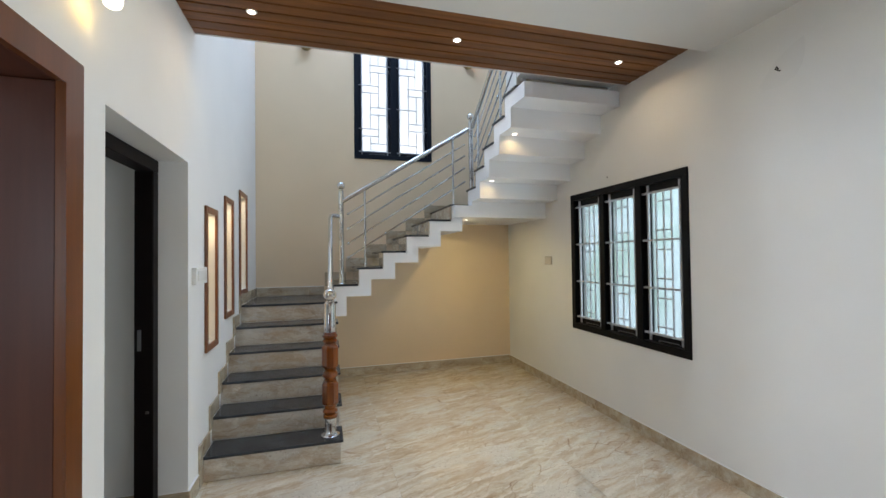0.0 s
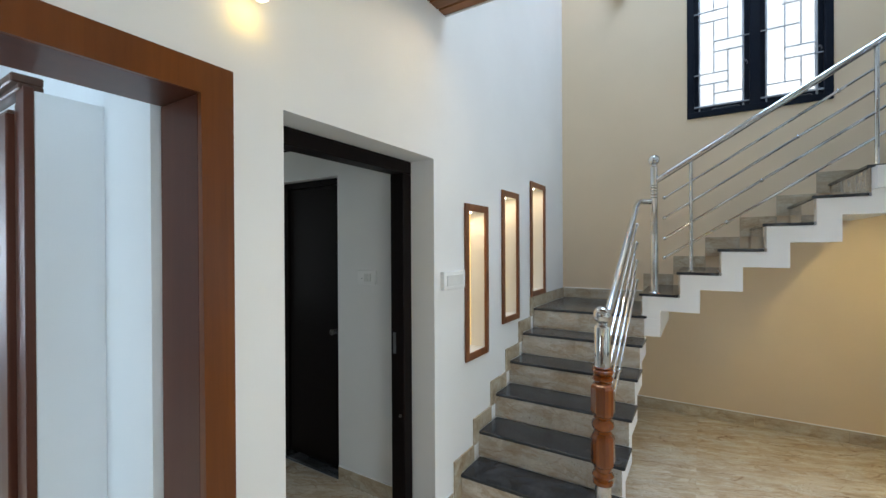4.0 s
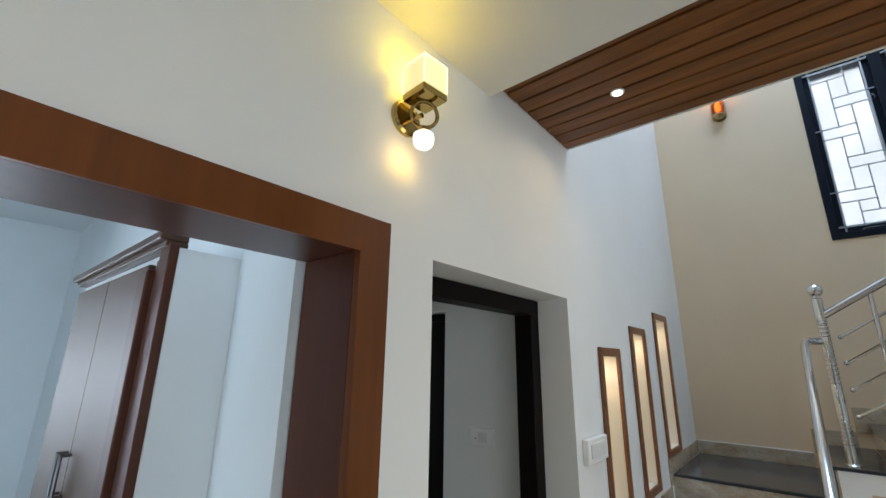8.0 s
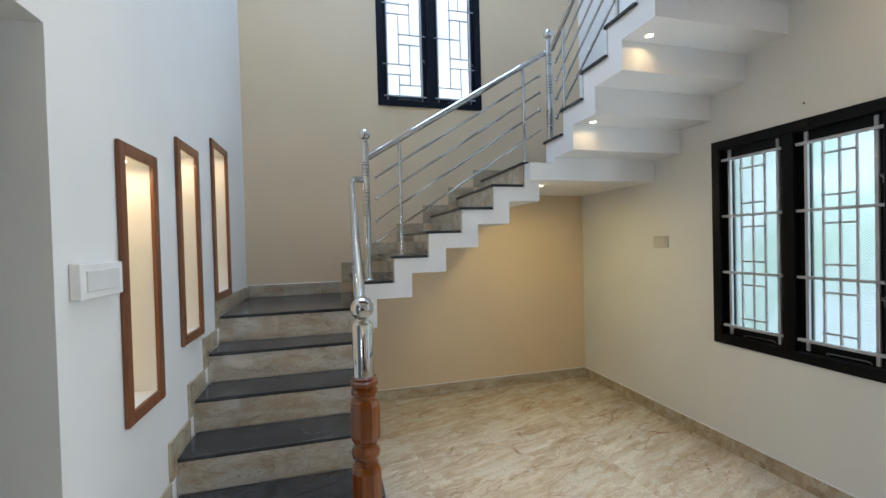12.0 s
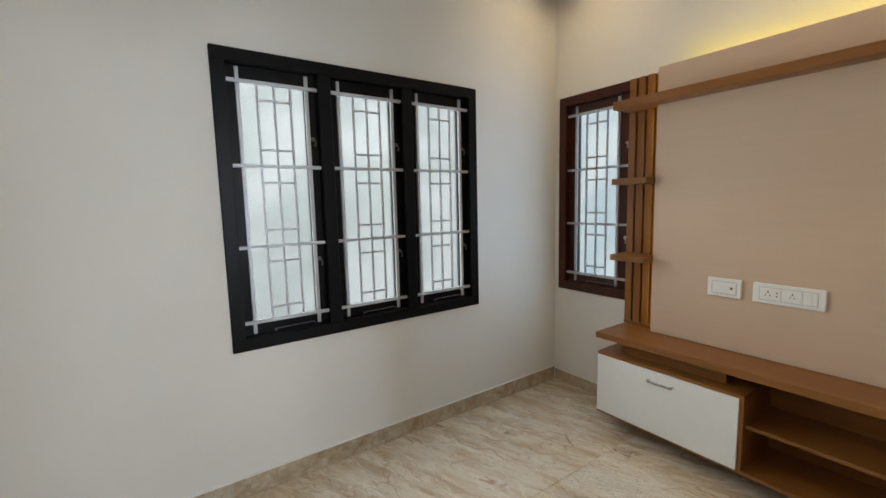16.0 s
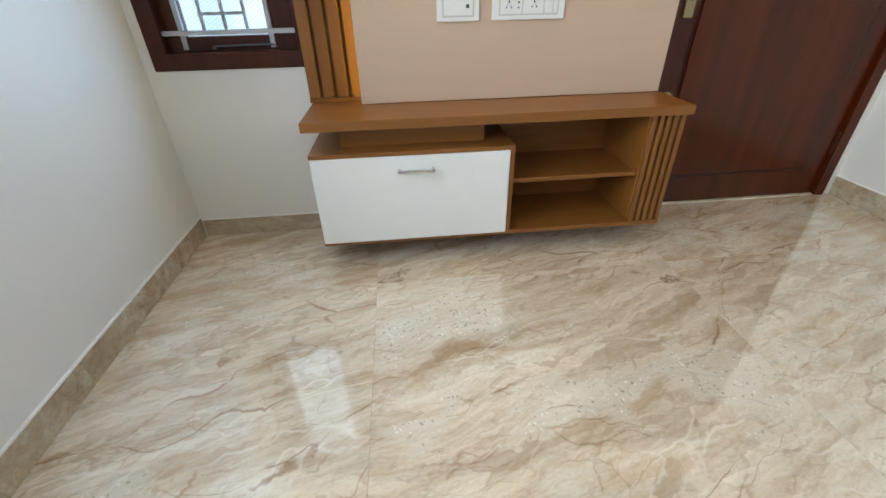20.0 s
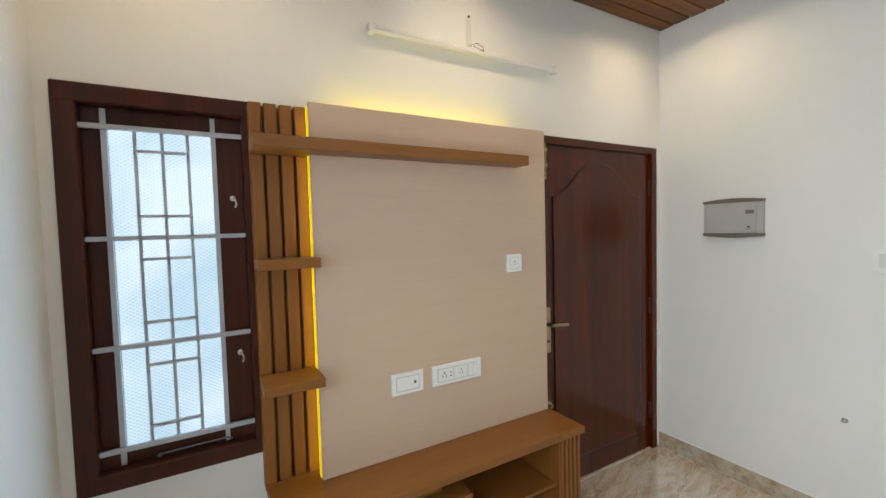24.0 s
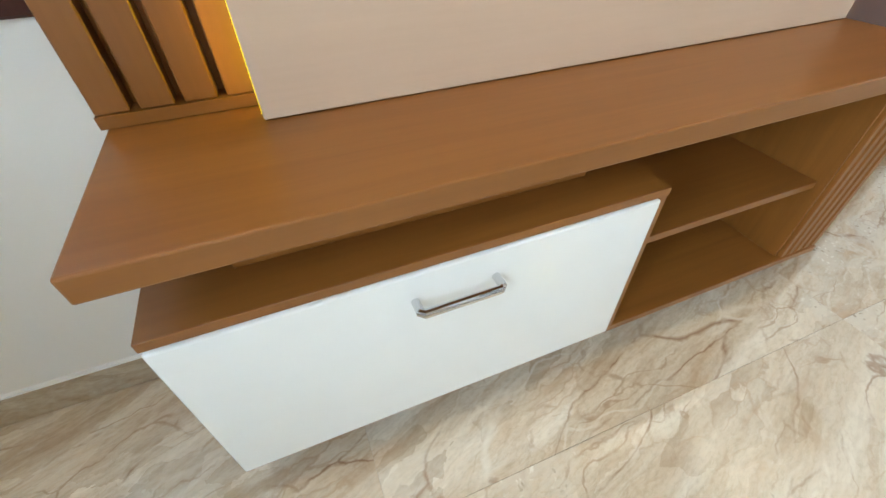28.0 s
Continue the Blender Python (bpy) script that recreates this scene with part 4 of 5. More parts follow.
rods((0.83, 4.36, 1.175), (0.845, 5.42, 1.875), ((-0.15, -0.15), (-0.30, -0.29), (-0.45, -0.43), (-0.60, -0.575)))
rp("handrail", tube([(0.97, 5.54, 2.068), (2.375, 5.535, 2.925)], 0.023, None, 16), STEEL)
rods((1.025, 5.54, 2.10), (2.325, 5.54, 2.895), ((-0.168, -0.15), (-0.322, -0.28), (-0.478, -0.418), (-0.628, -0.575)))
rp("handrail", tube([(2.41, 5.48, 2.935), (2.42, 3.95, 4.05)], 0.023, None, 16), STEEL)
rods((2.42, 5.44, 2.965), (2.42, 4.0, 4.01), ((-0.14, -0.14), (-0.28, -0.28), (-0.42, -0.42), (-0.57, -0.57)))


def post(x, y, z0, z1):
    g = tube([(x, y, z0), (x, y, z1)], 0.0125, None, 12)
    lathe([(0.026, 0), (0.026, 0.004), (0.015, 0.010)], x, y, z0, g, 16)
    rp("rail_post", g, STEEL)


post(1.20, 5.54, LAND1 + 2 * RISE, 2.19)
post(2.19, 5.54, LAND2, 2.80)
post(2.42, 5.33, LAND2 + RISE, 3.03)
post(2.42, 4.72, LAND2 + 4 * RISE, 3.46)
post(2.42, 4.22, LAND2 + 5 * RISE, 3.82)

# ------------------------------------------------------------------ television wall
unit = thing("tv_cabinet", 1.9, 0.0, 0.095, 0, "wall-hung brown laminate television cabinet with a white drawer", "cabinet")


def up(name, bm, mat, parent=unit, label="", smooth=False):
    bmesh.ops.translate(bm, verts=bm.verts, vec=(-1.9, 0, -0.095))
    return part(name, bm, mat, parent, label, smooth)


up("cabinet_top", box(1.193, 2.640, 0.002, 0.366, 0.564, 0.599, None, 0.003, 2), LAMINATE)
up("side_panel", box(2.616, 2.634, 0.002, 0.336, 0.096, 0.462, None, 0.001), LAMINATE_Z)
up("drawer_top_panel", box(1.866, 2.634, 0.002, 0.352, 0.462, 0.478, None, 0.001), LAMINATE)
up("divider", box(1.866, 1.882, 0.004, 0.350, 0.113, 0.462, None, 0.001), LAMINATE_Z)
up("bottom_panel", box(1.206, 2.634, 0.002, 0.350, 0.095, 0.113, None, 0.001), LAMINATE)
drawer = up("drawer_front", box(1.884, 2.632, 0.337, 0.357, 0.108, 0.4612, None, 0.004, 3), GLOSSWHITE, unit, "glossy white drawer front")
hd = tube([(2.308, 0.357, 0.408), (2.308, 0.378, 0.408), (2.302, 0.384, 0.408), (2.186, 0.384, 0.408), (2.180, 0.378, 0.408), (2.180, 0.357, 0.408)], 0.0066, None, 10)
up("drawer_handle", hd, STEEL, drawer, "brushed steel bow handle", True)
up("riser_block", box(1.972, 2.524, 0.004, 0.270, 0.4785, 0.5635, None, 0.001), LAMINATE)
up("back_panel", box(1.206, 1.866, 0.002, 0.012, 0.113, 0.5635), LAMINATE)
up("middle_shelf", box(1.345, 1.8655, 0.0125, 0.318, 0.312, 0.330, None, 0.001), LAMINATE)
up("side_panel", box(1.330, 1.3448, 0.0125, 0.336, 0.1135, 0.5635, None, 0.001), LAMINATE_Z)
up("end_board", box(1.206, 1.3295, 0.0125, 0.322, 0.1135, 0.5635, None, 0.001), LAMINATE_Z)
for k in range(5):
    up("slat", box(1.206 + 0.0285 * k, 1.206 + 0.0285 * k + 0.018, 0.3225, 0.346, 0.1135, 0.5635, None, 0.002), LAMINATE_Z)
for k in range(8):
    up("slat", box(1.196, 1.2055, 0.020 + 0.04 * k, 0.020 + 0.04 * k + 0.026, 0.1135, 0.5635, None, 0.002), LAMINATE_Z)

panel = thing("wall_panel", 1.82, 0, 0.6, 0, "taupe laminate wall panel with hidden yellow backlight", "wall panel")
part("face_board", box(1.208 - 1.82, 2.437 - 1.82, 0.098, 0.122, 0.0005, 1.517, None, 0.002), FABRIC, panel)
part("batten", box(1.33 - 1.82, 2.36 - 1.82, 0.001, 0.097, 0.0005, 1.44), LAMINATE, panel)
part("led_strip", box(1.36 - 1.82, 2.34 - 1.82, 0.050, 0.062, 1.4405, 1.449), LED, panel, "lit yellow strip")
part("led_strip", box(2.4335 - 1.82, 2.4388 - 1.82, 0.070, 0.0975, 0.0005, 1.505), LED_EDGE, panel, "lit yellow strip")
area_lamp("led_lamp", look((1.85, 0.060, 2.095), (1.85, 0.0, 3.0)), 0.96, 0.012, LEDTOP, (1.0, 0.80, 0.06))
area_lamp("led_lamp", look((2.4398, 0.085, 1.35), (3.0, -0.05, 1.35)), 0.012, 1.45, LEDSIDE, (1.0, 0.74, 0.0))
part("led_carrier", box(2.3605 - 1.82, 2.430 - 1.82, 0.060, 0.097, 0.0005, 1.50), LAMINATE_Z, panel)

slats = thing("slatted_panel", 2.54, 0, 0.6, 0, "brown vertical slats beside the television panel", "wall panel")
part("backing_board", box(2.420 - 2.54, 2.646 - 2.54, 0.012, 0.024, 0.0005, 1.505), LAMINATE_Z, slats)
part("foot_board", box(2.420 - 2.54, 2.646 - 2.54, 0.0245, 0.062, 0.0005, 0.018), LAMINATE, slats)
for a, b in ((2.602, 2.645), (2.546, 2.590), (2.490, 2.534), (2.434, 2.478)):
    part("slat", box(a - 2.54, b - 2.54, 0.0245, 0.058, 0.0185, 1.51, None, 0.002), LAMINATE_Z, slats)
part("fixing_block", box(2.45 - 2.54, 2.62 - 2.54, 0.0005, 0.0118, 0.1, 1.4), LAMINATE_Z, slats)


def shelf(x0, x1, z0, z1, label):
    s = thing("wall_shelf", (x0 + x1) / 2, 0.058, z0, 0, label, "shelf", "shelves on the slatted panel")
    w = (x1 - x0) / 2
    part("board", box(-w, w, 0.0025, 0.164, 0, z1 - z0, None, 0.002), LAMINATE, s)
    part("mount", box(w - 0.20, w - 0.01, 0.0002, 0.0024, 0.004, z1 - z0 - 0.004), LAMINATE, s)


shelf(1.405, 2.650, 1.912, 1.959, "long brown laminate shelf across the panel")
shelf(2.435, 2.650, 1.476, 1.512, "short brown laminate shelf on the slats")
shelf(2.435, 2.650, 1.020, 1.056, "short brown laminate shelf on the slats")


def plate_thing(name, m, w, h, label, fittings, depth=0.012, category="switch", base=0.0, cover=PLASTIC):
    """A moulded switch or socket plate; fittings: name, x0, x1, z0, z1, material, proud."""
    t = thing(name, 0, 0, 0, 0, label, category)
    t.matrix_basis = m
    part("cover_plate", box(0, w, -depth, -0.0005 - base, 0, h, None, 0.004, 2), cover, t)
    for nm, x0, x1, z0, z1, mat, proud in fittings:
        part(nm, box(x0, x1, -depth - proud, -depth + 0.001, z0, z1, None, 0.0008), mat, t)
    return t


def socket_holes(x, z, s=1.0):
    return [("socket_hole", x - 0.004 * s, x + 0.004 * s, z + 0.010 * s, z + 0.022 * s, DARKPLASTIC, 0.0012), ("socket_hole", x - 0.016 * s, x - 0.009 * s, z - 0.012 * s, z - 0.004 * s, DARKPLASTIC, 0.0012), ("socket_hole", x + 0.009 * s, x + 0.016 * s, z - 0.012 * s, z - 0.004 * s, DARKPLASTIC, 0.0012), ("socket_hole", x - 0.010 * s, x - 0.006 * s, z + 0.001 * s, z + 0.006 * s, DARKPLASTIC, 0.0012), ("socket_hole", x + 0.006 * s, x + 0.010 * s, z + 0.001 * s, z + 0.006 * s, DARKPLASTIC, 0.0012)]


onpanel = lambda x, z: pose(x, 0.1225, z, 0, 0, 180)
plate_thing("switch_plate", onpanel(2.132, 0.879), 0.155, 0.096, "white plate with a cable outlet on the panel", [("inset", 0.019, 0.136, 0.014, 0.082, PLASTIC3, 0.0008), ("module", 0.025, 0.13, 0.02, 0.076, PLASTIC, 0.002), ("outlet_hole", 0.1055, 0.1175, 0.0425, 0.0545, DARKPLASTIC, 0.003)], category="outlet")
plate_thing("socket_plate", onpanel(1.930, 0.879), 0.272, 0.096, "white socket plate with two sockets and switch", [("inset", 0.025, 0.247, 0.015, 0.081, PLASTIC3, 0.0008), ("module", 0.03, 0.11, 0.02, 0.076, PLASTIC, 0.002), ("module", 0.115, 0.19, 0.02, 0.076, PLASTIC, 0.002), ("rocker", 0.195, 0.225, 0.02, 0.076, PLASTIC, 0.004), ("rocker", 0.227, 0.243, 0.02, 0.076, PLASTIC, 0.004)] + [(a, b, c, d, e, f, 0.003) for a, b, c, d, e, f, _ in socket_holes(0.062, 0.047, 0.72) + socket_holes(0.155, 0.047, 0.66)] + [("socket_hole", 0.094, 0.100, 0.053, 0.059, DARKPLASTIC, 0.003), ("socket_hole", 0.094, 0.100, 0.037, 0.043, DARKPLASTIC, 0.003)], category="socket")
plate_thing("socket_plate", onpanel(1.487, 1.379), 0.099, 0.09, "small white socket plate high on the panel", [("inset", 0.018, 0.081, 0.014, 0.076, PLASTIC3, 0.0008), ("module", 0.022, 0.077, 0.018, 0.072, PLASTIC, 0.002)] + [(a, b, c, d, e, f, 0.003) for a, b, c, d, e, f, _ in socket_holes(0.05, 0.043, 0.66)], category="socket")
plate_thing("switch_plate", wall_pose("left", 3.937, 1.314), 0.245, 0.105, "white switch plate on the stair wall", [("rocker_panel", 0.03, 0.215, 0.022, 0.083, PLASTIC2, 0.004)], 0.028)
plate_thing("switch_plate", wall_pose("left", 1.085, 1.345), 0.245, 0.115, "white switch plate on the white wall", [("rocker", 0.03 + 0.047 * k, 0.072 + 0.047 * k, 0.025, 0.09, PLASTIC2, 0.004) for k in range(4)], 0.014)
plate_thing("socket_plate", wall_pose("right", 5.392, 1.367), 0.15, 0.092, "dull grey-cream socket plate on the white wall", [("module", 0.025, 0.125, 0.018, 0.074, DULLPLASTIC, 0.002), ("seam", 0.074, 0.076, 0.02, 0.072, PLASTIC3, 0.0025)], category="socket", cover=DULLPLASTIC)
plate_thing("switch_plate", wall_pose("lobby", -0.613, 1.326), 0.155, 0.09, "white switch plate on the lobby wall", [("rocker", 0.06, 0.085, 0.02, 0.07, PLASTIC2, 0.004), ("rocker", 0.088, 0.115, 0.02, 0.07, PLASTIC2, 0.004), ("outlet_hole", 0.037, 0.043, 0.034, 0.04, DARKPLASTIC, 0.002)])

dbox = thing("distribution_board", 0, 0, 0, 0, "grey electrical distribution board with taupe trims on the wall", "fuse box")
dbox.matrix_basis = wall_pose("left", 0.31, 1.514)


def bowed(x0, x1, z0, z1, up_, y0, y1, n=10):
    pts = [(x0 + (x1 - x0) * k / n, (z1 if up_ > 0 else z0) + up_ * 0.012 * math.sin(math.pi * k / n)) for k in range(n + 1)]
    base = [(x1, z0 if up_ > 0 else z1), (x0, z0 if up_ > 0 else z1)]
    return plate(pts + base, y0, y1)


part("housing", box(0.002, 0.331, -0.022, -0.0005, 0.022, 0.208, None, 0.003), GREYPLASTIC, dbox)
part("trim_top", bowed(0, 0.333, 0.207, 0.222, 1, -0.027, -0.0006), TAUPEPLASTIC, dbox, "taupe plastic trim")
part("trim_bottom", bowed(0, 0.333, 0.006, 0.023, -1, -0.027, -0.0006), TAUPEPLASTIC, dbox, "taupe plastic trim")
cover = part("cover_door", box(0.022, 0.298, -0.032, -0.0225, 0.024, 0.206, None, 0.003), GREYPLASTIC, dbox)
part("door_catch", box(0.245, 0.288, -0.0345, -0.0315, 0.138, 0.160, None, 0.001), TAUPEPLASTIC, cover)
part("maker_mark", box(0.252, 0.267, -0.0332, -0.0315, 0.056, 0.066), DARKPLASTIC, cover)
part("maker_mark", box(0.245, 0.275, -0.0332, -0.0315, 0.046, 0.050), TAUPEPLASTIC, cover)

tubelight = thing("tube_light", 0, 0, 0, 0, "unlit white tube light batten on the wall", "lamp")
tubelight.matrix_basis = wall_pose("front", 2.146, 2.482)
part("batten", box(0, 1.134, -0.028, -0.0005, 0.012, 0.036, None, 0.003), PLASTIC, tubelight)
part("tube", tube([(0.02, -0.036, 0.008), (1.114, -0.036, 0.008)], 0.011, None, 12), PLASTIC, tubelight, "white diffuser tube", True)
for a in (0.0, 1.104):
    part("end_cap", box(a, a + 0.03, -0.046, -0.001, -0.004, 0.037, None, 0.005, 2), PLASTIC, tubelight)
wire = thing("cable_loop", 1.57, 0.0, 2.53, 0, "loose black cable loop hanging from the wall", "cable")
cb = tube([(0.035, 0.004, 0.0), (0.005, 0.036, 0.010), (-0.028, 0.046, -0.009), (-0.034, 0.042, -0.026), (-0.012, 0.036, -0.016), (0.018, 0.022, 0.0)], 0.0015, None, 6)
part("loop", cb, DARKPLASTIC, wire)
part("conduit_cover", box(0.012, 0.042, 0.0005, 0.005, -0.03, 0.135, None, 0.001), PLASTIC2, wire, "plastered conduit patch")
part("outlet_hole", lathe([(0.007, 0), (0.007, 0.004)], 0.026, 0.0052, 0.150, None, 10, "y"), DARKPLASTIC, wire)

stub = thing("wall_stub", 0, 1.001, 0.573, 0, "short steel stub on the wall", "fitting")
part("flange", lathe([(0.014, 0.0005), (0.014, 0.004), (0.008, 0.006), (0.008, 0.02), (0.011, 0.024), (0.006, 0.03)], 0, 0, 0, None, 14, "x"), STEEL, stub)

jb = thing("cable_outlet", 0, 0, 0, 0, "grey plaster patch with a short wire stub on the wall", "cable outlet")
jb.matrix_basis = wall_pose("right", 2.77, 2.49)
part("plaster_patch", plate([(-0.12, -0.045), (-0.095, -0.075), (-0.03, -0.085), (0.03, -0.08), (0.083, -0.053), (0.115, 0.0), (0.128, 0.06), (0.125, 0.14), (0.06, 0.115), (-0.02, 0.068), (-0.08, 0.0)], -0.0012, -0.0003), PATCH, jb, "grey unpainted plaster patch")
part("wire", tube([(0.0, -0.0005, 0.0), (-0.006, -0.03, 0.008), (0.004, -0.034, 0.016), (0.010, -0.03, 0.006), (0.008, -0.03, -0.006)], 0.0035, None, 6), DARKPLASTIC, jb)

plug = thing("wall_plug", W, 4.268, 2.172, 0, "small dark fixing plug in the white wall", "fitting")
part("plug", lathe([(0.006, -0.0005), (0.006, -0.003), (0.003, -0.004)], 0, 0, 0, None, 10, "x"), DARKPLASTIC, plug)

# ------------------------------------------------------------------ lamps that show
def downlight(x, y, z, watts, colour=WARM, r=0.022, spread=150):
    d = thing("downlight", x, y, z, 0, "small round lit recessed downlight", "downlight", "recessed downlights")
    part("trim_ring", lathe([(r + 0.008, -0.0005), (r + 0.008, -0.003), (r, -0.005), (r, -0.0005)], 0, 0, 0, None, 24), PLASTIC, d)
    part("lens", lathe([(r - 0.002, -0.001), (r - 0.002, -0.004)], 0, 0, 0, None, 24), LENS, d, "glowing lens")
    area_lamp("downlight_lamp", pose(x, y, z - 0.008), 2 * r, 2 * r, watts, colour, spread, "DISK")


for x in (0.388, 1.64, 2.905):
    downlight(x, 3.655, 2.905, DOWN1, (1.0, 0.80, 0.53))
for x in (0.44, 1.63, 2.85):
    downlight(x, 0.405, 2.938, DOWN2, (1.0, 0.80, 0.53))
downlight(2.378, 5.645, LAND2 - 0.15, UNDER, (1.0, 0.85, 0.38), 0.020, 170)
downlight(2.444, 5.02, LAND2 + 2 * RISE - 0.148, STAIRW, (1.0, 0.70, 0.30), 0.020)
downlight(2.468, 4.52, LAND2 + 4 * RISE - 0.148, STAIRW, (1.0, 0.70, 0.30), 0.020)

sconce = thing("wall_sconce", 0, 0, 0, 0, "gold wall sconce with a lit acrylic cube and round bulb", "wall lamp")
sconce.matrix_basis = wall_pose("left", 2.75, 2.474)
part("back_plate", lathe([(0.058, 0.0005), (0.058, 0.012), (0.050, 0.018)], 0, 0, 0, None, 28, "y"), GOLD, sconce)
part("arm", tube([(0, -0.015, -0.01), (0, -0.075, -0.015)], 0.008, None, 10), GOLD, sconce, "", True)
ring = tube([(0.040 * math.cos(a), -0.083, -0.017 + 0.043 * math.sin(a)) for a in [2 * math.pi * k / 24 for k in range(25)]], 0.006, None, 8)
bmesh.ops.rotate(ring, verts=ring.verts, cent=(0, -0.083, 0), matrix=Matrix.Rotation(radians(-35), 3, "Z"))
part("ring", ring, GOLD, sconce, "", True)
turn45 = Matrix.Rotation(radians(-5), 3, "Z")
cub = box(-0.047, 0.047, -0.130, -0.036, 0.051, 0.146, None, 0.002)
bmesh.ops.rotate(cub, verts=cub.verts, cent=(0, -0.083, 0), matrix=turn45)
part("acrylic_cube", cub, CUBEGLOW, sconce, "glowing clear acrylic cube")
rim = bmesh.new()
for a in (-0.047, 0.047):
    box(a - 0.0012, a + 0.0012, -0.130, -0.036, 0.1448, 0.1472, rim)
    for b in (-0.130, -0.036):
        box(a - 0.0012, a + 0.0012, b - 0.0012, b + 0.0012, 0.051, 0.1448, rim)
for b in (-0.130, -0.036):
    box(-0.0458, 0.0458, b - 0.0012, b + 0.0012, 0.1448, 0.1472, rim)
bmesh.ops.rotate(rim, verts=rim.verts, cent=(0, -0.083, 0), matrix=turn45)
part("acrylic_edge", rim, EDGEGLOW, sconce, "bright edges of the acrylic cube")
cap = box(-0.048, 0.048, -0.131, -0.035, 0.028, 0.0505, None, 0.002)
bmesh.ops.rotate(cap, verts=cap.verts, cent=(0, -0.083, 0), matrix=turn45)
part("cube_base", cap, GOLD, sconce)
part("bulb_cap", lathe([(0.014, -0.072), (0.020, -0.064), (0.012, -0.058)], 0, -0.083, 0, None, 16), GOLD, sconce)
part("bulb", lathe([(0.004, -0.129), (0.015, -0.1265), (0.025, -0.119), (0.0295, -0.106), (0.0305, -0.092), (0.029, -0.084), (0.024, -0.0805), (0.013, -0.0725)], 0, -0.083, 0, None, 24), BULB, sconce, "lit white bulb", True)
point_lamp("sconce_lamp", (0.075, 2.745, 2.645), 0.015, SCONCE * 0.75, (1.0, 0.74, 0.05))
point_lamp("sconce_lamp", (0.027, 2.745, 2.590), 0.012, SCONCE * 0.20, (1.0, 0.72, 0.06))
point_lamp("sconce_lamp", (0.05, 2.745, 2.325), 0.03, SCONCE * 0.20, (1.0, 0.62, 0.04))


def amber(x):
    s = thing("amber_sconce", 0, 0, 0, 0, "small amber glass wall sconce with a lit bulb", "wall lamp", "amber stair sconces")
    s.matrix_basis = wall_pose("back", x, 4.15)
    back = plate([(0.062 * math.cos(a), (0.060 if math.sin(a) > 0 else -0.064) + 0.052 * math.sin(a)) for a in [math.pi * k / 10 for k in range(21)]], -0.014, -0.0005)
    part("back_plate", back, BRASS, s, "dark brass oval back plate")
    part("cup", lathe([(0.012, -0.118), (0.034, -0.108), (0.053, -0.088), (0.055, -0.074), (0.050, -0.070)], 0, -0.062, 0, None, 20), BRASS, s, "brass cup", True)
    part("collar", lathe([(0.016, -0.070), (0.020, -0.062), (0.014, -0.040)], 0, -0.062, 0, None, 16), STEEL, s, "chrome lamp holder", True)
    shade = lathe([(0.047, -0.069), (0.051, -0.03), (0.051, 0.04), (0.047, 0.082), (0.0445, 0.082), (0.0485, 0.04), (0.0485, -0.03), (0.045, -0.067)], 0, -0.062, 0, None, 16)
    part("shade", shade, AMBERGLASS, s, "amber ribbed glass shade")
    part("bulb", lathe([(0.012, -0.042), (0.024, -0.02), (0.028, 0.012), (0.020, 0.045), (0.006, 0.058)], 0, -0.062, 0, None, 16), AMBERGLOW, s, "glowing bulb", True)
    point_lamp("amber_lamp", (x, L - 0.062, 4.275), 0.02, 0.7, AMBER)


AMBERGLASS, an, al, ap = material("amber_glass")
ap.inputs["Base Color"].default_value, ap.inputs["Transmission Weight"].default_value, ap.inputs["Roughness"].default_value = (0.85, 0.30, 0.07, 1), 1.0, 0.15
for x in (0.578, 2.69):
    amber(x)

# ------------------------------------------------------------------ bedroom things
ward = thing("wardrobe", -0.6, 2.36, 0, 0, "tall glossy brown wardrobe with two doors and cornice", "wardrobe")
part("carcass", box(-1.22, 0.014, 0.0225, 0.358, 0.0105, 2.08, None, 0.002), BEDPAINT, ward, "white side panel")
part("end_trim", box(-0.068, 0.016, -0.004, 0.022, 0.0105, 2.09, None, 0.002), LINING, ward)
for a, b in ((-0.671, -0.181), (-1.22, -0.674)):
    d = part("wardrobe_door", box(a, b, 0.0, 0.0215, 0.08, 2.05, None, 0.003), WARDROBE, ward, "glossy brown door")
    hx = -0.705 if a < -1 else -0.645
    part("door_handle", tube([(hx, 0.0, 1.275), (hx, -0.03, 1.275), (hx, -0.03, 1.41), (hx, 0.0, 1.41)], 0.006, None, 8), DARKSTEEL, d, "steel bow handle")
part("wardrobe_lock", lathe([(0.012, 0.0005), (0.012, 0.004), (0.007, 0.006), (0.007, 0.014)], -0.645, 0.0, 1.22, None, 12, "y"), STEEL, ward, "small steel lock")
part("edge_pull", box(-0.18, -0.098, -0.022, 0.0215, 0.08, 2.02, None, 0.006, 2), LINING, ward, "brown edge moulding")
part("front_strip", box(-0.0975, -0.0685, 0.0, 0.0215, 0.0105, 2.05, None, 0.002), WARDROBE, ward)
part("plinth", box(-1.22, -0.098, 0.01, 0.0215, 0.0105, 0.078), WARDROBE, ward)
cor = bmesh.new()
box(-1.24, 0.0, -0.012, 0.05, 2.0815, 2.10, cor, 0.003)
box(-1.26, 0.0, -0.030, 0.05, 2.1005, 2.13, cor, 0.004)
part("cornice", cor, WARDROBE, ward, "moulded cornice")
bl = thing("bedroom_sconce", 0, 0, 0, 0, "lit white bow-shaped wall lamp in the bedroom", "wall lamp")
bl.matrix_basis = wall_pose("bed", 1.37, 2.60)
part("base", box(-0.02, 0.02, -0.02, -0.0005, -0.06, 0.06, None, 0.004), GOLD, bl)
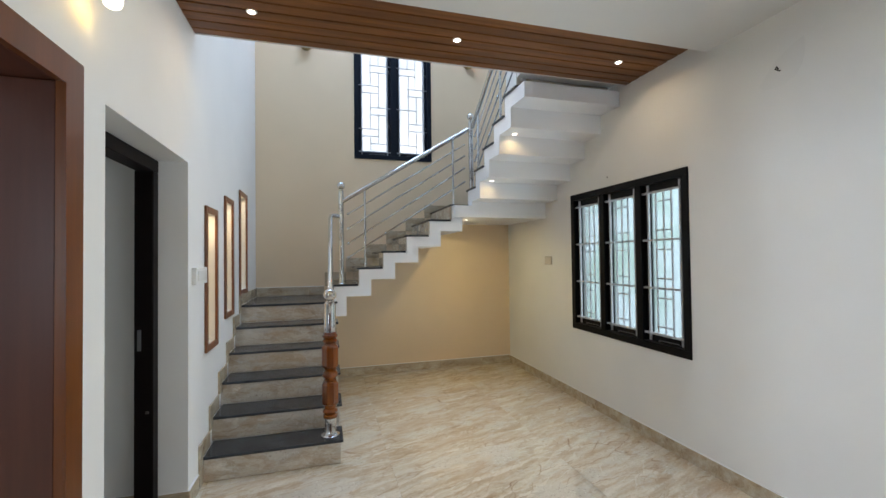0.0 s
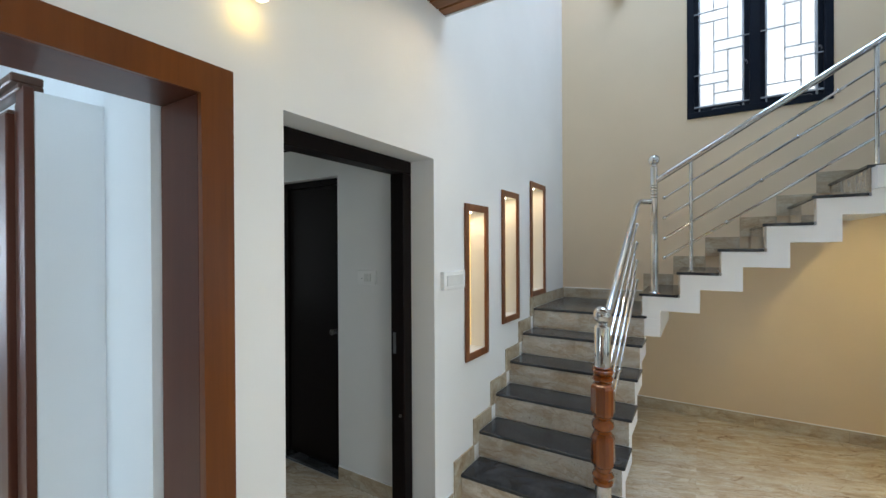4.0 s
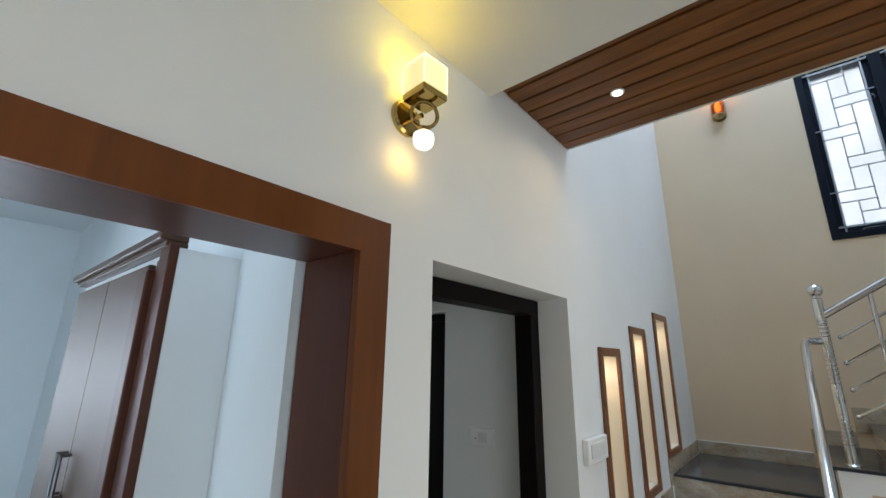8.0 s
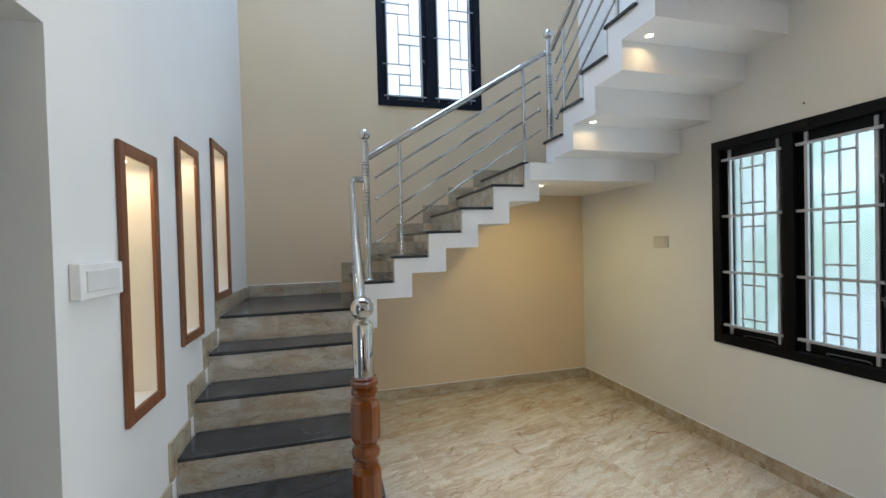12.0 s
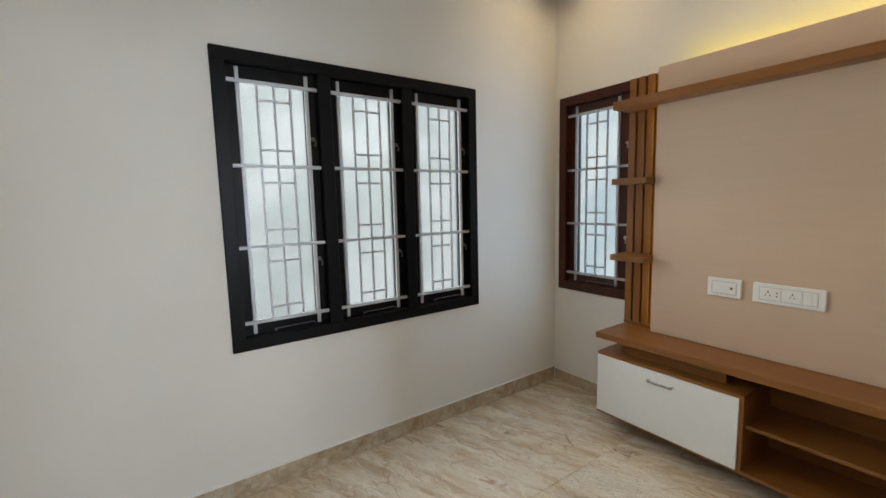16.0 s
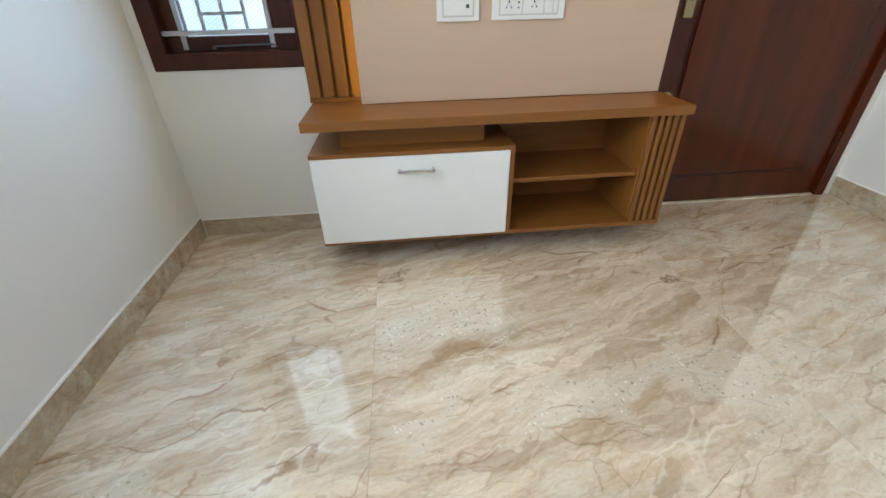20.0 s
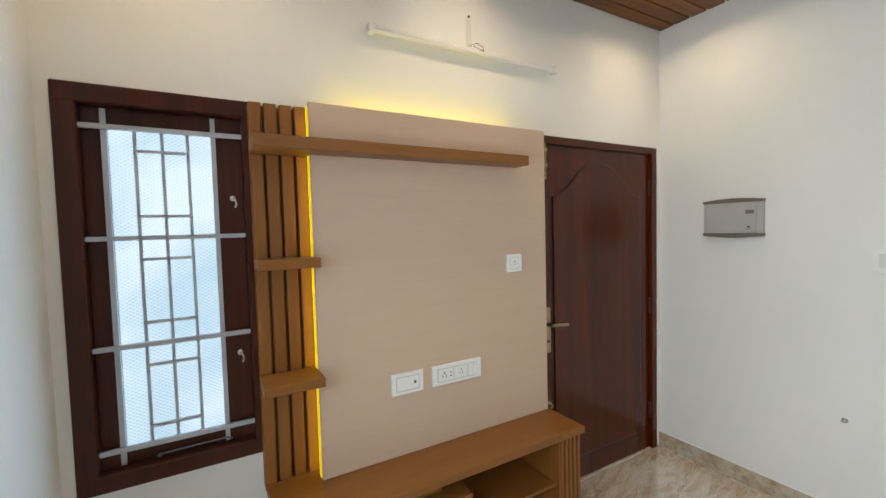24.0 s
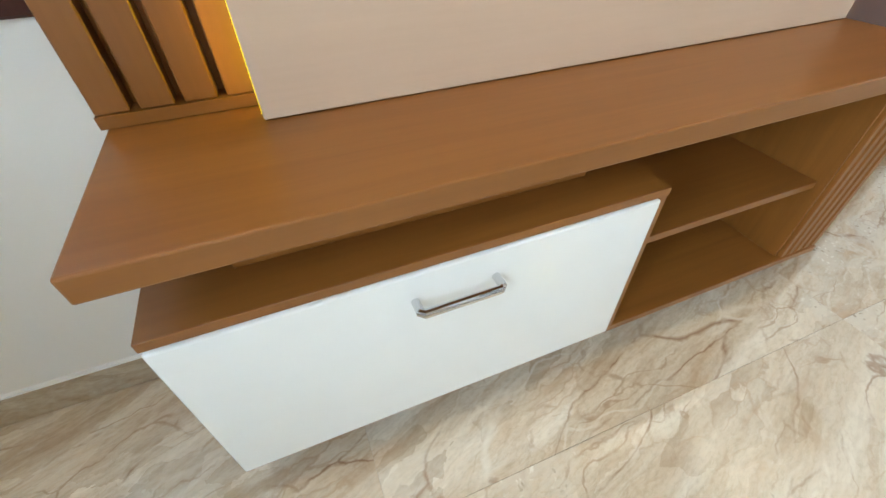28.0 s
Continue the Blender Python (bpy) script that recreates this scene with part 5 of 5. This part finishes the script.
for s in (-1, 1):
    part("shade", plate([(s * 0.004, -0.018), (s * 0.046, -0.085), (s * 0.050, 0.085), (s * 0.004, 0.022)], -0.05, -0.021), BEDLAMP, bl, "glowing shade")
cw = thing("ceiling_wire", -3.12, 1.36, BZ, 0, "loose wire hanging from the bedroom ceiling", "cable")
part("wire", tube([(0, 0, -0.0005), (0.01, -0.01, -0.06), (-0.01, -0.05, -0.14), (0.0, -0.08, -0.2)], 0.004, None, 6), DARKPLASTIC, cw)


# ------------------------------------------------------------------ floors and skirting, piece by piece
def tiled_floor(name, x0, x1, y0, y1, jx, jy, label, tx=1.195, ty=1.195, z=0.0, holes=()):
    base = struct(name, box(x0, x1, y0, y1, z - 0.12, z - 0.011), GROUT, label, "floor")
    g = 0.00028
    xs = [x0] + [jx + tx * k for k in range(-12, 13) if x0 + 0.02 < jx + tx * k < x1 - 0.02] + [x1]
    ys = [y0] + [jy + ty * k for k in range(-20, 21) if y0 + 0.02 < jy + ty * k < y1 - 0.02] + [y1]
    shared = {}
    for a, b in zip(xs, xs[1:]):
        for c, d in zip(ys, ys[1:]):
            key = (round(b - a, 3), round(d - c, 3))
            if key not in shared:
                w, h = b - a - 2 * g, d - c - 2 * g
                t = part("tile", box(0, w, 0, h, -0.0108, 0, None, 0.0004), TILE, base)
                shared[key] = t.data
            else:
                t = new("tile", shared[key])
                t.parent = base
            t.location = (a + g, c + g, z)
    return base


tiled_floor("floor", 0.0, W, 0.0, L, 1.232, 0.505, "glossy beige veined marble-look floor tiles")
tiled_floor("floor_bedroom", BX, -T, BY0, BY1, -1.2, 0.3, "glossy beige veined bedroom floor tiles")
tiled_floor("floor_lobby", LX, -T, LY0, LY1, -1.4, 3.4, "glossy beige lobby floor tiles")
struct("floor_threshold", grid_solid([(-T, 0, 1.568, 2.595, -0.1, -0.0005), (-T - 0.02, 0, 2.895, 3.875, -0.1, -0.004)]), TILE, "beige tiled doorway thresholds", "floor")
struct("doorway_sill", box(-T - 0.03, 0.0, 2.8955, 3.8745, -0.0035, 0.0015, None, 0.001), GRANITE, "dark granite sill across the doorway floor", "trim")
struct("ground", box(-60, 60, -60, 60, -0.40, -0.16), GROUT, "bare ground round the house", "ground")


def skirting(name, along, fixed, depth, a, b, z=0.0, h=0.1, piece=0.6, phase=0.0):
    """Skirting tiles along a wall; fixed is the wall face, depth is signed into the room."""
    base = thing(name, 0, 0, 0, 0, "beige veined skirting tiles along the wall", "baseboard", "", "structure")
    cuts = [a] + [phase + piece * k for k in range(-5, 30) if a + 0.05 < phase + piece * k < b - 0.05] + [b]
    for p, q in zip(cuts, cuts[1:]):
        lo, hi = sorted((fixed, fixed + depth))
        bm = box(p + 0.0006, q - 0.0006, lo, hi, z + 0.0005, z + h, None, 0.0015) if along == "x" else box(lo, hi, p + 0.0006, q - 0.0006, z + 0.0005, z + h, None, 0.0015)
        part("skirting_tile", bm, TILE_SKIRT, base)
    lo, hi = sorted((fixed, fixed + depth * 0.9))
    part("paint_bead", box(a, b, lo, hi, z + h + 0.0003, z + h + 0.005) if along == "x" else box(lo, hi, a, b, z + h + 0.0003, z + h + 0.005), STAIRWHITE, base, "white paint line on top")
    return base


skirting("baseboard_right", "y", W - 0.0005, -0.011, 0.012, L - 0.012, h=0.096, phase=0.3)
skirting("baseboard_back", "x", L - 0.0005, -0.011, 0.0, W - 0.013, phase=0.45)
skirting("baseboard_front", "x", 0.0005, 0.011, 1.207, W - 0.013, h=0.082, phase=0.2)
skirting("baseboard_left", "y", 0.0005, 0.011, 0.0, 1.476, phase=0.35)
skirting("baseboard_left_pier", "y", 0.0005, 0.011, 2.702, 2.895)
skirting("baseboard_reveal", "x", 3.8745, -0.011, -0.153, 0.012)
skirting("baseboard_stair_foot", "y", 0.0005, 0.011, 3.876, Y1 - 0.08)
skirting("baseboard_landing", "x", L - 0.0005, -0.011, 0.012, X2 - 0.09, LAND1)
skirting("baseboard_bedroom_far", "y", BX + 0.0005, 0.011, BY0, BY1, 0, 0.1)
skirting("baseboard_bedroom_right", "x", BY1 - 0.0005, -0.011, BX + 0.012, -T - 0.02)
skirting("baseboard_lobby", "x", LY1 - 0.0005, -0.011, -0.795, -T - 0.02)
skirting("baseboard_lobby_far", "x", LY1 - 0.0005, -0.011, LX, -1.405)

stepped = thing("baseboard_stairs", 0, 0, 0, 0, "beige stepped skirting tiles beside the stairs", "baseboard", "", "structure")
for k in range(1, 7):
    y, z = NOSES[k - 1], RISE * k
    end = NOSES[k] - 0.08 if k < 6 else L - 0.012
    boxes = [(0.0005, 0.0115, y - 0.08, end, z + 0.0005, z + 0.1), (0.0005, 0.0115, y - 0.08, y - 0.0005, z - RISE + 0.101 if k > 1 else 0.001, z + 0.1)]
    part("skirting_tile", grid_solid(boxes), TILE_SKIRT, stepped)
stepped2 = thing("baseboard_stairs_back", 0, 0, 0, 0, "beige stepped skirting tiles on the beige wall", "baseboard", "", "structure")
for k in range(1, 7):
    x, z = X2 + RUN2 * (k - 1), LAND1 + RISE * k
    end = x + RUN2 - 0.08 if k < 6 else W - 0.012
    boxes = [(x - 0.08, end, L - 0.0115, L - 0.0005, z + 0.0005, z + 0.1), (x - 0.08, x - 0.0005, L - 0.0115, L - 0.0005, z - RISE + 0.101, z + 0.1)]
    part("skirting_tile", grid_solid(boxes), TILE_SKIRT, stepped2)
